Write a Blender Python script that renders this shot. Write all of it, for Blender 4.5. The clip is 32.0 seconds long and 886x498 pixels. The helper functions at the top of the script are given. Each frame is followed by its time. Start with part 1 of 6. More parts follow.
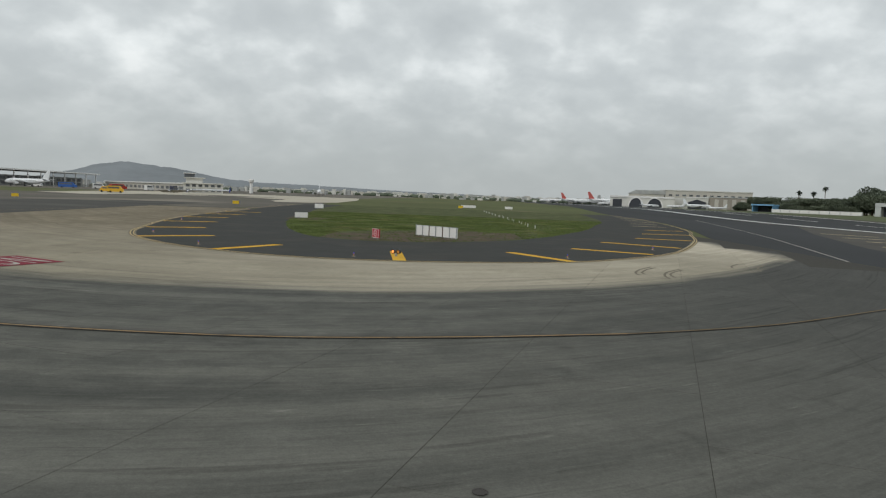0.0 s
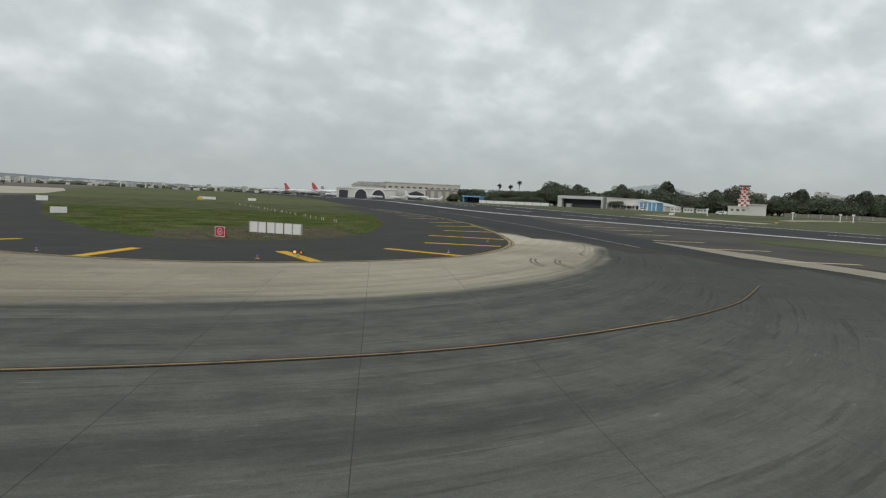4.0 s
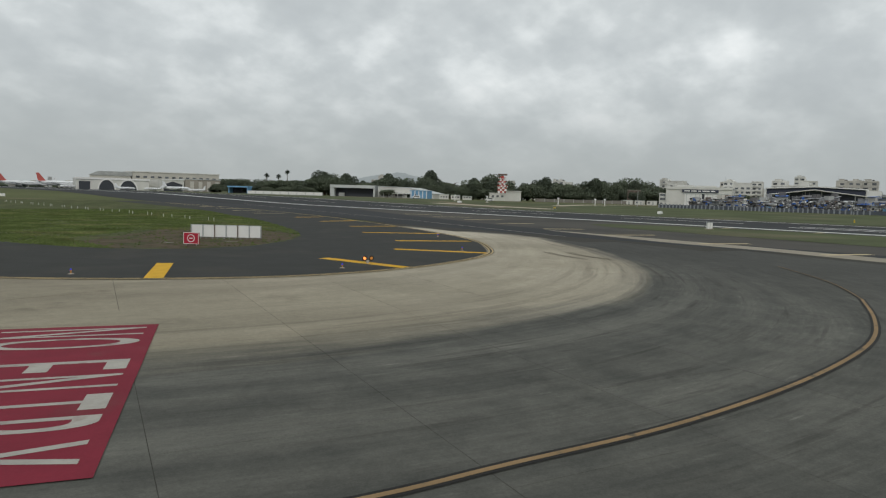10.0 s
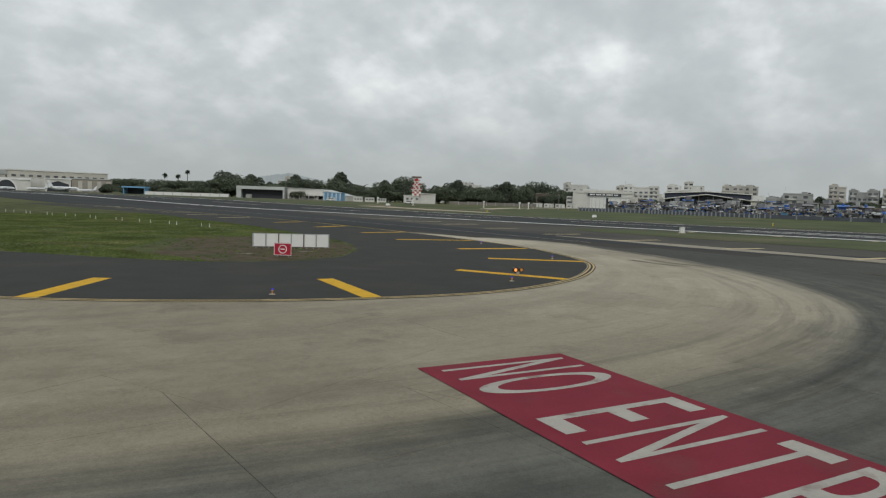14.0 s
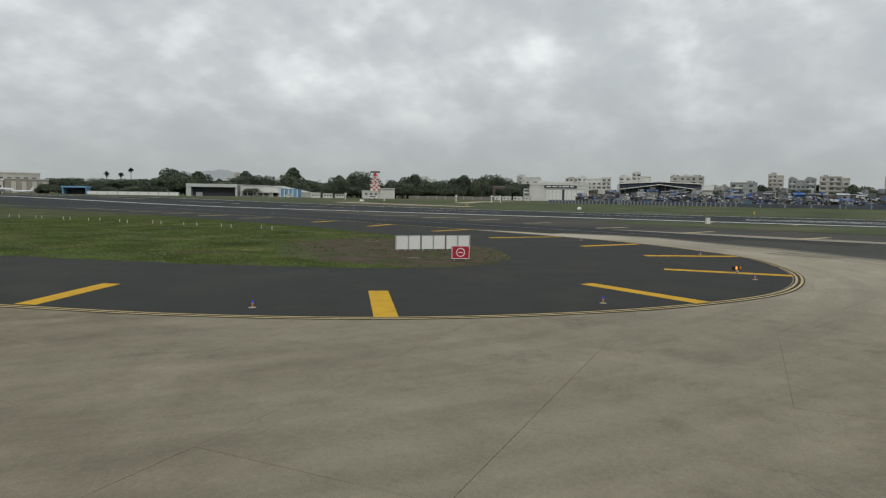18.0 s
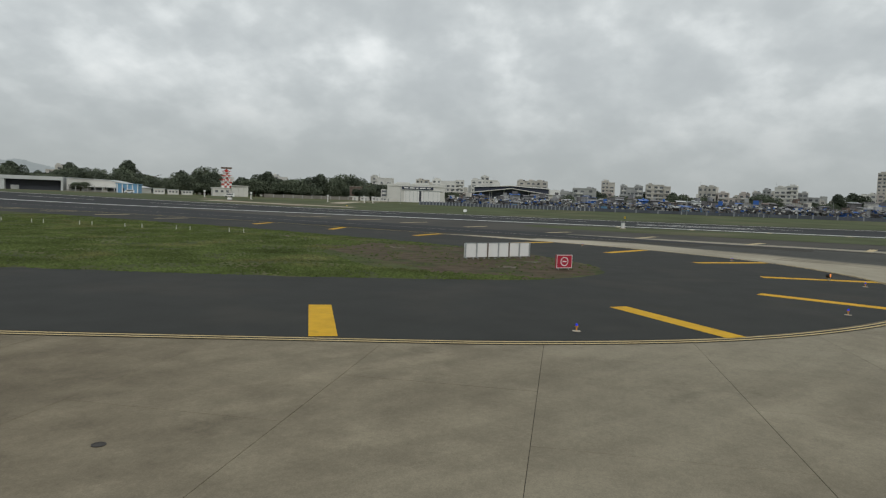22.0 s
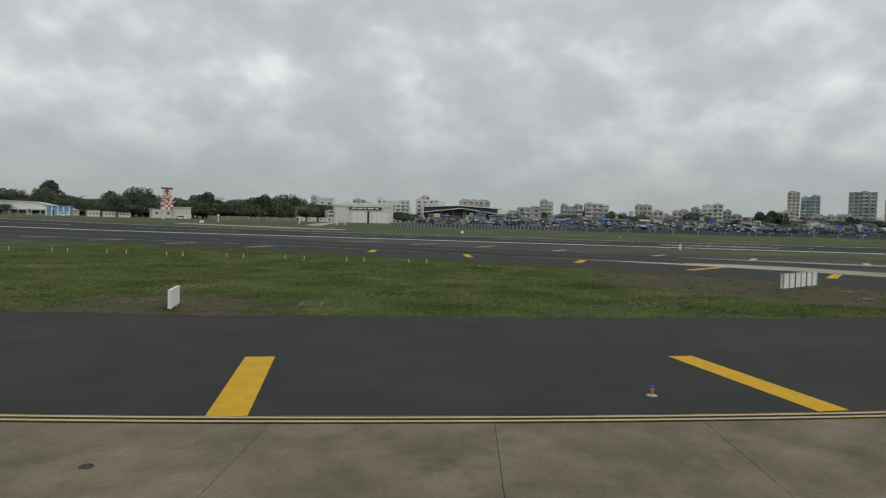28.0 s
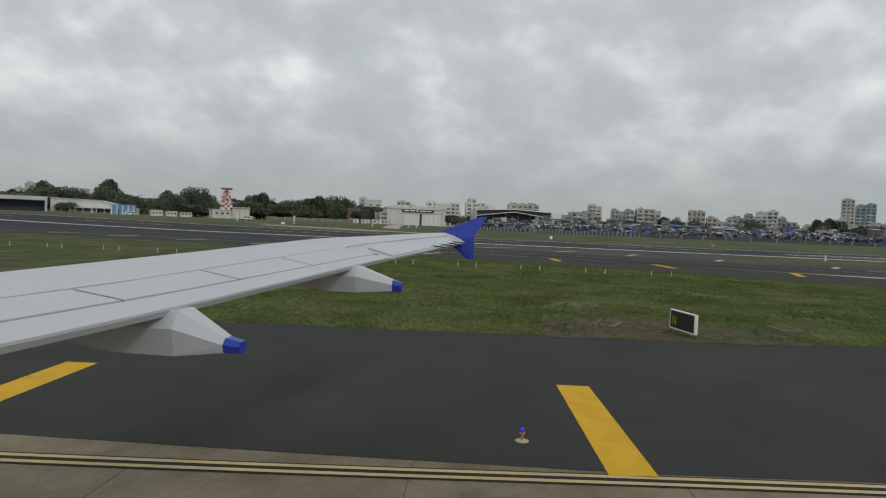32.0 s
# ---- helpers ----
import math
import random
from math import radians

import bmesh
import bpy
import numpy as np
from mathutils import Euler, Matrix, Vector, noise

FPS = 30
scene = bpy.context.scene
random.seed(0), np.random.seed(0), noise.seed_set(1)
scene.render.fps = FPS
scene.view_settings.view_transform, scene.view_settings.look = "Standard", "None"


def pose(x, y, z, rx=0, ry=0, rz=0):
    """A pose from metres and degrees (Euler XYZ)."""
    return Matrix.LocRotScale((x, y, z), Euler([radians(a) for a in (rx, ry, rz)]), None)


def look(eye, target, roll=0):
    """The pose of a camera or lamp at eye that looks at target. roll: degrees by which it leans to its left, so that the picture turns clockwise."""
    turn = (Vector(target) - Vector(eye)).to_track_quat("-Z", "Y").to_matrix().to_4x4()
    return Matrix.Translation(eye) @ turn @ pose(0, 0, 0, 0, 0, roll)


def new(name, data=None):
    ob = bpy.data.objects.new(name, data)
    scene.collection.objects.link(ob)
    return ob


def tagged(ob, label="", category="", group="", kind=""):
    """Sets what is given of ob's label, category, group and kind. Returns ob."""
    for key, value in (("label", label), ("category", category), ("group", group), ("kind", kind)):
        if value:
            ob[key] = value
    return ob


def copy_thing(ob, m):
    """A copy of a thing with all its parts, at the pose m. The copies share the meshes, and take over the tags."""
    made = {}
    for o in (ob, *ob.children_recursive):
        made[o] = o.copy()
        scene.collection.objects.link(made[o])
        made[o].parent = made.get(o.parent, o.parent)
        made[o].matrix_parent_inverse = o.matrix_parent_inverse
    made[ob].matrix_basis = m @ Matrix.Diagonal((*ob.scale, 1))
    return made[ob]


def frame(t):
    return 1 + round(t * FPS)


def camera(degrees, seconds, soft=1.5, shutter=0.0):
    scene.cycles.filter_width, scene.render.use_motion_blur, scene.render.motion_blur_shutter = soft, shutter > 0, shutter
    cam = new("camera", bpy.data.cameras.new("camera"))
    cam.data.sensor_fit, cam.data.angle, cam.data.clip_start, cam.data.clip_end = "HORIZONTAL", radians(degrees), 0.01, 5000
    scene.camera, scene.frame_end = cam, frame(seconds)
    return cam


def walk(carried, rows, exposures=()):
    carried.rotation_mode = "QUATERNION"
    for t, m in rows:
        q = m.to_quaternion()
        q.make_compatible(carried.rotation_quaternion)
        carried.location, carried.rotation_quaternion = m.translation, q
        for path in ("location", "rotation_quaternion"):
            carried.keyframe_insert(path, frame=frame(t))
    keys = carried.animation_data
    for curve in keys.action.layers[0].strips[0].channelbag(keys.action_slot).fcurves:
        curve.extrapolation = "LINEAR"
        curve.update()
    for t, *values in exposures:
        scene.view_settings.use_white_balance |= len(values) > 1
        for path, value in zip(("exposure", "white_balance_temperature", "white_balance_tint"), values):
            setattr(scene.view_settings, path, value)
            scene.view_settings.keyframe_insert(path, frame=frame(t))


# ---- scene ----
cam = camera(68.1, 32.0, soft=1.2)

# The path: seconds, eye, and the turn to the left, the pitch and the roll in degrees.
PATH = [
    (0, (4.979, 1.752, 4.5), 1.40, -4.60, 2.09),
    (0.5, (3.319, 1.709, 4.5), -2.32, -4.63, 1.98),
    (1, (1.672, 1.767, 4.5), -5.89, -4.61, 2.15),
    (1.5, (0.028, 1.950, 4.5), -8.70, -4.54, 1.62),
    (2, (-1.669, 2.215, 4.5), -11.64, -4.69, 1.99),
    (2.5, (-3.372, 2.548, 4.5), -15.25, -4.63, 2.28),
    (3, (-5.059, 2.928, 4.5), -16.16, -5.01, 2.05),
    (3.5, (-6.771, 3.366, 4.5), -19.91, -4.74, 2.24),
    (5.5, (-13.287, 6.342, 4.5), -28.25, -4.52, 1.94),
    (6, (-14.774, 7.263, 4.5), -28.51, -4.56, 1.11),
    (6.5, (-16.278, 8.197, 4.5), -30.98, -4.74, 1.61),
    (7, (-17.754, 9.206, 4.5), -33.78, -4.72, 1.87),
    (7.5, (-19.189, 10.288, 4.5), -36.01, -4.70, 1.37),
    (8, (-20.644, 11.445, 4.5), -36.78, -4.92, 1.47),
    (8.5, (-22.063, 12.659, 4.5), -39.77, -4.86, 1.57),
    (9, (-23.464, 13.921, 4.5), -41.37, -4.73, 1.53),
    (9.5, (-24.784, 15.279, 4.5), -43.80, -4.71, 1.81),
    (10, (-26.094, 16.688, 4.5), -45.65, -4.70, 1.59),
    (10.5, (-27.336, 18.150, 4.5), -48.09, -4.86, 1.97),
    (11, (-28.570, 19.728, 4.5), -48.88, -4.67, 1.30),
    (11.5, (-29.790, 21.300, 4.5), -50.81, -4.61, 2.02),
    (12, (-30.969, 22.825, 4.5), -52.49, -4.23, 1.33),
    (12.5, (-32.110, 24.545, 4.5), -52.95, -4.55, 1.88),
    (13, (-33.253, 26.332, 4.5), -53.38, -4.54, 1.84),
    (13.5, (-34.369, 28.199, 4.5), -55.06, -4.36, 2.10),
    (14, (-35.439, 30.056, 4.5), -55.17, -4.26, 1.88),
    (14.5, (-36.488, 31.949, 4.5), -55.85, -4.11, 1.71),
    (16.5, (-40.689, 39.622, 4.5), -58.90, -4.16, 2.26),
    (17, (-41.575, 41.585, 4.5), -60.15, -3.98, 2.11),
    (17.5, (-42.427, 43.567, 4.5), -61.72, -4.24, 2.09),
    (18, (-43.253, 45.592, 4.5), -60.85, -4.68, 0.85),
    (18.5, (-44.099, 47.704, 4.5), -64.37, -4.99, 2.10),
    (19, (-44.928, 49.849, 4.5), -65.60, -5.22, 2.00),
    (19.5, (-45.672, 52.059, 4.5), -67.11, -5.02, 1.75),
    (20, (-46.322, 54.289, 4.5), -69.20, -5.06, 2.67),
    (20.5, (-46.889, 56.520, 4.5), -71.38, -4.50, 2.07),
    (21, (-47.396, 58.791, 4.5), -73.20, -4.48, 2.42),
    (21.5, (-47.804, 61.081, 4.5), -74.94, -4.07, 1.90),
    (22, (-48.147, 63.378, 4.5), -75.51, -4.33, 2.01),
    (22.5, (-48.496, 65.693, 4.5), -76.07, -4.17, 1.28),
    (23, (-48.913, 68.121, 4.5), -78.28, -3.91, 1.95),
    (23.5, (-49.273, 70.572, 4.5), -78.64, -2.89, 2.24),
    (24, (-49.540, 72.957, 4.5), -77.72, -3.36, 1.51),
    (24.5, (-49.754, 75.440, 4.5), -78.51, -3.22, 1.70),
    (25, (-49.966, 77.948, 4.5), -78.13, -3.21, 1.35),
    (25.5, (-50.202, 80.511, 4.5), -80.50, -2.37, 2.04),
    (26, (-50.384, 83.112, 4.5), -80.54, -2.68, 1.48),
    (26.5, (-50.574, 85.728, 4.5), -82.85, -2.49, 1.85),
    (28.5, (-50.726, 96.518, 4.5), -83.61, -2.45, 1.54),
    (29, (-50.787, 99.279, 4.5), -83.32, -2.44, 1.99),
    (29.5, (-50.791, 102.078, 4.5), -83.35, -2.42, 2.41),
    (30, (-50.798, 104.865, 4.5), -82.29, -2.75, 2.32),
    (30.5, (-50.857, 107.647, 4.5), -82.96, -2.40, 2.18),
    (31, (-51.022, 110.511, 4.5), -80.95, -2.76, 1.72),
    (31.5, (-51.188, 113.404, 4.5), -82.49, -2.13, 1.88),
    (32, (-51.331, 116.369, 4.5), -81.83, -2.32, 2.31),
]


def pose_at(eye, yaw, pitch, roll):
    return pose(*eye, 0, 0, yaw) @ pose(0, 0, 0, 90 + pitch) @ pose(0, 0, 0, 0, 0, roll)


walk(cam, [(t, pose_at(eye, yaw, pitch, roll)) for t, eye, yaw, pitch, roll in PATH],
     [(0.0, 0.04), (7.0, 0.02), (10.0, -0.05), (14.0, -0.05), (19.0, -0.05), (22.0, -0.07), (26.0, -0.12), (32.0, -0.15)])

# ---- world and sun ----
world = bpy.data.worlds.new("overcast")
scene.world = world
world.use_nodes = True
wt = world.node_tree
wt.nodes.clear()


def wn(kind, **values):
    n = wt.nodes.new(kind)
    for k, v in values.items():
        n.inputs[k].default_value = v
    return n


def wmath(op, a, b=None):
    n = wt.nodes.new("ShaderNodeMath")
    n.operation = op
    for i, v in enumerate((a, b)):
        if v is None:
            continue
        if isinstance(v, (int, float)):
            n.inputs[i].default_value = v
        else:
            wt.links.new(v, n.inputs[i])
    return n.outputs[0]


SUN_DIR = Vector((-0.50, -0.62, 0.62)).normalized()
coords = wt.nodes.new("ShaderNodeTexCoord")
split = wt.nodes.new("ShaderNodeSeparateXYZ")
wt.links.new(coords.outputs["Generated"], split.inputs[0])
lift = wmath("ADD", wmath("MAXIMUM", split.outputs[2], 0.0), 0.50)
flat = wt.nodes.new("ShaderNodeCombineXYZ")
wt.links.new(wmath("DIVIDE", split.outputs[0], lift), flat.inputs[0])
wt.links.new(wmath("DIVIDE", split.outputs[1], lift), flat.inputs[1])
# a broken deck: broad swells, billows and their ragged fringes
broad = wn("ShaderNodeTexNoise", Scale=1.7, Detail=2.0, Roughness=0.45)
billow = wn("ShaderNodeTexNoise", Scale=6.5, Detail=5.0, Roughness=0.46)
puffs = wn("ShaderNodeTexNoise", Scale=15.0, Detail=4.0, Roughness=0.5, Distortion=0.15)
for layer in (broad, billow, puffs):
    wt.links.new(flat.outputs[0], layer.inputs["Vector"])
both = wmath("ADD", wmath("MULTIPLY", billow.outputs[0], 0.46), wmath("MULTIPLY", broad.outputs[0], 0.36))
both = wmath("ADD", both, wmath("MULTIPLY", puffs.outputs[0], 0.18))
ramp = wt.nodes.new("ShaderNodeValToRGB")
els = ramp.color_ramp.elements
els[0].position, els[0].color = 0.34, (0.515, 0.555, 0.570, 1)
els[1].position, els[1].color = 0.645, (0.93, 0.965, 0.965, 1)
for p, c in ((0.44, (0.57, 0.612, 0.625, 1)), (0.50, (0.635, 0.678, 0.688, 1)), (0.555, (0.745, 0.788, 0.795, 1)), (0.60, (0.83, 0.872, 0.876, 1))):
    e = els.new(p)
    e.color = c
wt.links.new(both, ramp.inputs[0])
# the cloud deck melts into grey haze towards the horizon
low = wt.nodes.new("ShaderNodeMapRange")
low.interpolation_type = "SMOOTHSTEP"
low.inputs[1].default_value, low.inputs[2].default_value = 0.015, 0.22
low.inputs[3].default_value, low.inputs[4].default_value = 0.12, 1.0
wt.links.new(split.outputs[2], low.inputs[0])
mixh = wt.nodes.new("ShaderNodeMixRGB")
mixh.inputs[1].default_value = (0.415, 0.448, 0.452, 1)
wt.links.new(low.outputs[0], mixh.inputs[0])
wt.links.new(ramp.outputs[0], mixh.inputs[2])
sky = wt.nodes.new("ShaderNodeTexSky")
sky.sky_type, sky.sun_disc = "NISHITA", False
sky.sun_elevation = math.asin(SUN_DIR.z)
sky.sun_rotation = math.atan2(SUN_DIR.x, SUN_DIR.y)
bg_sky = wt.nodes.new("ShaderNodeBackground")
bg_sky.inputs[1].default_value = 0.05
wt.links.new(sky.outputs[0], bg_sky.inputs[0])
bg_cloud = wt.nodes.new("ShaderNodeBackground")
bg_cloud.inputs[1].default_value = 1.0
wt.links.new(mixh.outputs[0], bg_cloud.inputs[0])
# a thick deck: little of the open sky comes through
deck = wt.nodes.new("ShaderNodeMixShader")
deck.inputs[0].default_value = 0.94
wt.links.new(bg_sky.outputs[0], deck.inputs[1])
wt.links.new(bg_cloud.outputs[0], deck.inputs[2])
wout = wt.nodes.new("ShaderNodeOutputWorld")
wt.links.new(deck.outputs[0], wout.inputs[0])

sun = new("sun", bpy.data.lights.new("sun", "SUN"))
sun.data.energy, sun.data.angle, sun.data.color = 0.9, radians(11), (0.99, 0.97, 0.91)
sun.matrix_world = look((0, 0, 300), Vector((0, 0, 300)) - SUN_DIR)


# ---- materials ----
MATS = {}


def mat(name, color, rough=0.7, var=0.12, scale=3.0, fine=40.0, bump=0.15, metal=0.0, stain=None, pieces=0.0, stretch=(1, 1, 1), emit=0.0, spec=0.4):
    """A surface with variation at two scales, fine relief and, where given, stains of another colour."""
    if name in MATS:
        return MATS[name]
    m = bpy.data.materials.new(name)
    m.use_nodes = True
    nt = m.node_tree
    b = nt.nodes["Principled BSDF"]
    b.inputs["Roughness"].default_value = rough
    b.inputs["Metallic"].default_value = metal
    b.inputs["Specular IOR Level"].default_value = spec
    geo = nt.nodes.new("ShaderNodeNewGeometry")
    mp = nt.nodes.new("ShaderNodeMapping")
    mp.inputs["Scale"].default_value = stretch
    nt.links.new(geo.outputs["Position"], mp.inputs[0])
    big = nt.nodes.new("ShaderNodeTexNoise")
    big.inputs["Scale"].default_value, big.inputs["Detail"].default_value = scale, 6
    small = nt.nodes.new("ShaderNodeTexNoise")
    small.inputs["Scale"].default_value, small.inputs["Detail"].default_value = fine, 3
    for n in (big, small):
        nt.links.new(mp.outputs[0], n.inputs["Vector"])
    add = nt.nodes.new("ShaderNodeMath")
    add.operation = "MULTIPLY_ADD"
    nt.links.new(small.outputs[0], add.inputs[0])
    add.inputs[1].default_value = 0.4
    nt.links.new(big.outputs[0], add.inputs[2])
    value = nt.nodes.new("ShaderNodeMapRange")
    value.inputs[1].default_value, value.inputs[2].default_value = 0.35, 1.05
    value.inputs[3].default_value, value.inputs[4].default_value = 1 - var, 1 + var
    nt.links.new(add.outputs[0], value.inputs[0])
    last = value.outputs[0]
    if pieces:
        info = nt.nodes.new("ShaderNodeObjectInfo")
        s = nt.nodes.new("ShaderNodeMath")
        s.operation = "ADD"
        nt.links.new(info.outputs["Random"], s.inputs[0])
        nt.links.new(geo.outputs["Random Per Island"], s.inputs[1])
        fr = nt.nodes.new("ShaderNodeMath")
        fr.operation = "FRACT"
        nt.links.new(s.outputs[0], fr.inputs[0])
        pr = nt.nodes.new("ShaderNodeMapRange")
        pr.inputs[3].default_value, pr.inputs[4].default_value = 1 - pieces, 1 + pieces
        nt.links.new(fr.outputs[0], pr.inputs[0])
        mul = nt.nodes.new("ShaderNodeMath")
        mul.operation = "MULTIPLY"
        nt.links.new(last, mul.inputs[0])
        nt.links.new(pr.outputs[0], mul.inputs[1])
        last = mul.outputs[0]
    base = nt.nodes.new("ShaderNodeRGB")
    base.outputs[0].default_value = (*color, 1)
    col = base.outputs[0]
    if stain:
        sn = nt.nodes.new("ShaderNodeTexNoise")
        sn.inputs["Scale"].default_value, sn.inputs["Detail"].default_value = stain[1], 5
        nt.links.new(mp.outputs[0], sn.inputs["Vector"])
        sr = nt.nodes.new("ShaderNodeMapRange")
        sr.interpolation_type = "SMOOTHSTEP"
        sr.inputs[1].default_value, sr.inputs[2].default_value = stain[2], stain[2] + 0.16
        nt.links.new(sn.outputs[0], sr.inputs[0])
        mx = nt.nodes.new("ShaderNodeMixRGB")
        mx.inputs[2].default_value = (*stain[0], 1)
        nt.links.new(sr.outputs[0], mx.inputs[0])
        nt.links.new(col, mx.inputs[1])
        col = mx.outputs[0]
    scaled = nt.nodes.new("ShaderNodeVectorMath")
    scaled.operation = "SCALE"
    nt.links.new(col, scaled.inputs[0])
    nt.links.new(last, scaled.inputs["Scale"])
    nt.links.new(scaled.outputs[0], b.inputs["Base Color"])
    if bump:
        bp = nt.nodes.new("ShaderNodeBump")
        bp.inputs["Strength"].default_value, bp.inputs["Distance"].default_value = bump, 0.02
        nt.links.new(small.outputs[0], bp.inputs["Height"])
        nt.links.new(bp.outputs[0], b.inputs["Normal"])
    if emit:
        nt.links.new(scaled.outputs[0], b.inputs["Emission Color"])
        b.inputs["Emission Strength"].default_value = emit
    MATS[name] = m
    return m


def pavement_mat():
    """Weathered concrete, dark with rubber and oil where aircraft turn; the dark part follows the bend of the taxiway."""
    m = bpy.data.materials.new("taxiway_concrete")
    m.use_nodes = True
    nt = m.node_tree
    b = nt.nodes["Principled BSDF"]
    b.inputs["Roughness"].default_value = 0.85
    b.inputs["Specular IOR Level"].default_value = 0.12
    geo = nt.nodes.new("ShaderNodeNewGeometry")
    sep = nt.nodes.new("ShaderNodeSeparateXYZ")
    nt.links.new(geo.outputs["Position"], sep.inputs[0])

    def M(op, a, b_=None, c=None):
        n = nt.nodes.new("ShaderNodeMath")
        n.operation = op
        for i, v in enumerate((a, b_, c)):
            if v is None:
                continue
            if isinstance(v, (int, float)):
                n.inputs[i].default_value = v
            else:
                nt.links.new(v, n.inputs[i])
        return n.outputs[0]

    def N(vec, scale, detail=5, rough=0.55):
        n = nt.nodes.new("ShaderNodeTexNoise")
        n.inputs["Scale"].default_value, n.inputs["Detail"].default_value, n.inputs["Roughness"].default_value = scale, detail, rough
        nt.links.new(vec, n.inputs["Vector"])
        return n.outputs[0]

    def R(v, a, b_, lo=0.0, hi=1.0):
        n = nt.nodes.new("ShaderNodeMapRange")
        n.interpolation_type = "SMOOTHSTEP"
        for i, k in enumerate((a, b_, lo, hi)):
            n.inputs[i + 1].default_value = k
        nt.links.new(v, n.inputs[0])
        return n.outputs[0]

    dx = M("ADD", sep.outputs[0], 5.0)
    east, west = M("MAXIMUM", dx, 0.0), M("MINIMUM", dx, 0.0)
    bend = M("ADD", M("MULTIPLY", M("MULTIPLY", east, east), 0.019), M("MULTIPLY", M("MULTIPLY", west, west), 0.0135))
    v = M("SUBTRACT", sep.outputs[1], bend)
    along = nt.nodes.new("ShaderNodeCombineXYZ")
    nt.links.new(M("MULTIPLY", sep.outputs[0], 0.06), along.inputs[0])
    nt.links.new(v, along.inputs[1])
    streak = N(along.outputs[0], 0.55, 7, 0.62)
    thin = N(along.outputs[0], 2.2, 4, 0.6)
    big = N(geo.outputs["Position"], 0.10, 5)
    mid = N(geo.outputs["Position"], 0.7, 6, 0.6)
    fine = N(geo.outputs["Position"], 9.0, 4, 0.65)
    edge = M("ADD", v, M("MULTIPLY", M("SUBTRACT", big, 0.5), 5.0))
    edge = M("ADD", edge, M("MULTIPLY", M("SUBTRACT", streak, 0.5), 5.0))
    dark = R(edge, 33.2, 29.6)
    # old light concrete again on the inner side of the bend, away from the wheel tracks
    far_dark = R(M("ADD", sep.outputs[0], M("MULTIPLY", M("SUBTRACT", big, 0.5), 5.0)), 33.0, 37.0)
    dark = M("MAXIMUM", dark, far_dark)
    light = nt.nodes.new("ShaderNodeMixRGB")
    light.inputs[1].default_value, light.inputs[2].default_value = (0.143, 0.119, 0.083, 1), (0.224, 0.190, 0.133, 1)
    nt.links.new(R(M("ADD", M("MULTIPLY", mid, 0.6), M("MULTIPLY", big, 0.4)), 0.35, 0.65), light.inputs[0])
    pale = nt.nodes.new("ShaderNodeMixRGB")
    pale.inputs[2].default_value = (0.56, 0.505, 0.405, 1)
    nt.links.new(M("MULTIPLY", R(sep.outputs[0], -26.0, 8.0), R(mid, 0.2, 0.8, 0.72, 1.0)), pale.inputs[0])
    nt.links.new(light.outputs[0], pale.inputs[1])
    # cleaner slabs along the first part of the straight
    clean = nt.nodes.new("ShaderNodeMixRGB")
    clean.inputs[2].default_value = (0.274, 0.246, 0.185, 1)
    nt.links.new(M("MULTIPLY", R(sep.outputs[1], 80.0, 52.0), R(M("ADD", M("MULTIPLY", big, 0.7), M("MULTIPLY", mid, 0.3)), 0.30, 0.70, 0.45, 1.0)), clean.inputs[0])
    nt.links.new(pale.outputs[0], clean.inputs[1])
    worn = nt.nodes.new("ShaderNodeVectorMath")
    worn.operation = "SCALE"
    nt.links.new(clean.outputs[0], worn.inputs[0])
    nt.links.new(R(streak, 0.34, 0.66, 0.90, 1.07), worn.inputs["Scale"])
    asph = nt.nodes.new("ShaderNodeMixRGB")
    asph.inputs[1].default_value, asph.inputs[2].default_value = (0.066, 0.067, 0.060, 1), (0.142, 0.139, 0.121, 1)
    nt.links.new(R(M("ADD", M("MULTIPLY", streak, 0.7), M("MULTIPLY", mid, 0.3)), 0.33, 0.69), asph.inputs[0])
    # greyer, lighter slabs at the outer side of the bend
    outer = nt.nodes.new("ShaderNodeMixRGB")
    outer.inputs[2].default_value = (0.158, 0.156, 0.137, 1)
    nt.links.new(M("MULTIPLY", R(M("ADD", v, M("MULTIPLY", M("SUBTRACT", mid, 0.5), 9.0)), 17.0, 6.0), R(streak, 0.36, 0.60, 0.30, 0.90)), outer.inputs[0])
    nt.links.new(asph.outputs[0], outer.inputs[1])
    # rubber-black towards the exit taxiway
    black = nt.nodes.new("ShaderNodeMixRGB")
    black.inputs[2].default_value = (0.058, 0.058, 0.053, 1)
    nt.links.new(M("MULTIPLY", R(M("ADD", sep.outputs[0], M("MULTIPLY", M("SUBTRACT", streak, 0.5), 14.0)), 0.0, 27.0), 0.85), black.inputs[0])
    nt.links.new(outer.outputs[0], black.inputs[1])
    mix = nt.nodes.new("ShaderNodeMixRGB")
    nt.links.new(dark, mix.inputs[0])
    nt.links.new(worn.outputs[0], mix.inputs[1])
    nt.links.new(black.outputs[0], mix.inputs[2])
    # fine scuffs drawn out along the bend, and pale flecks of worn surface
    hair = nt.nodes.new("ShaderNodeCombineXYZ")
    nt.links.new(M("MULTIPLY", sep.outputs[0], 0.16), hair.inputs[0])
    nt.links.new(v, hair.inputs[1])
    scuff = N(hair.outputs[0], 5.0, 5, 0.65)
    fleck = M("MULTIPLY", R(N(hair.outputs[0], 3.1, 6, 0.72), 0.57, 0.70), R(mid, 0.40, 0.6))
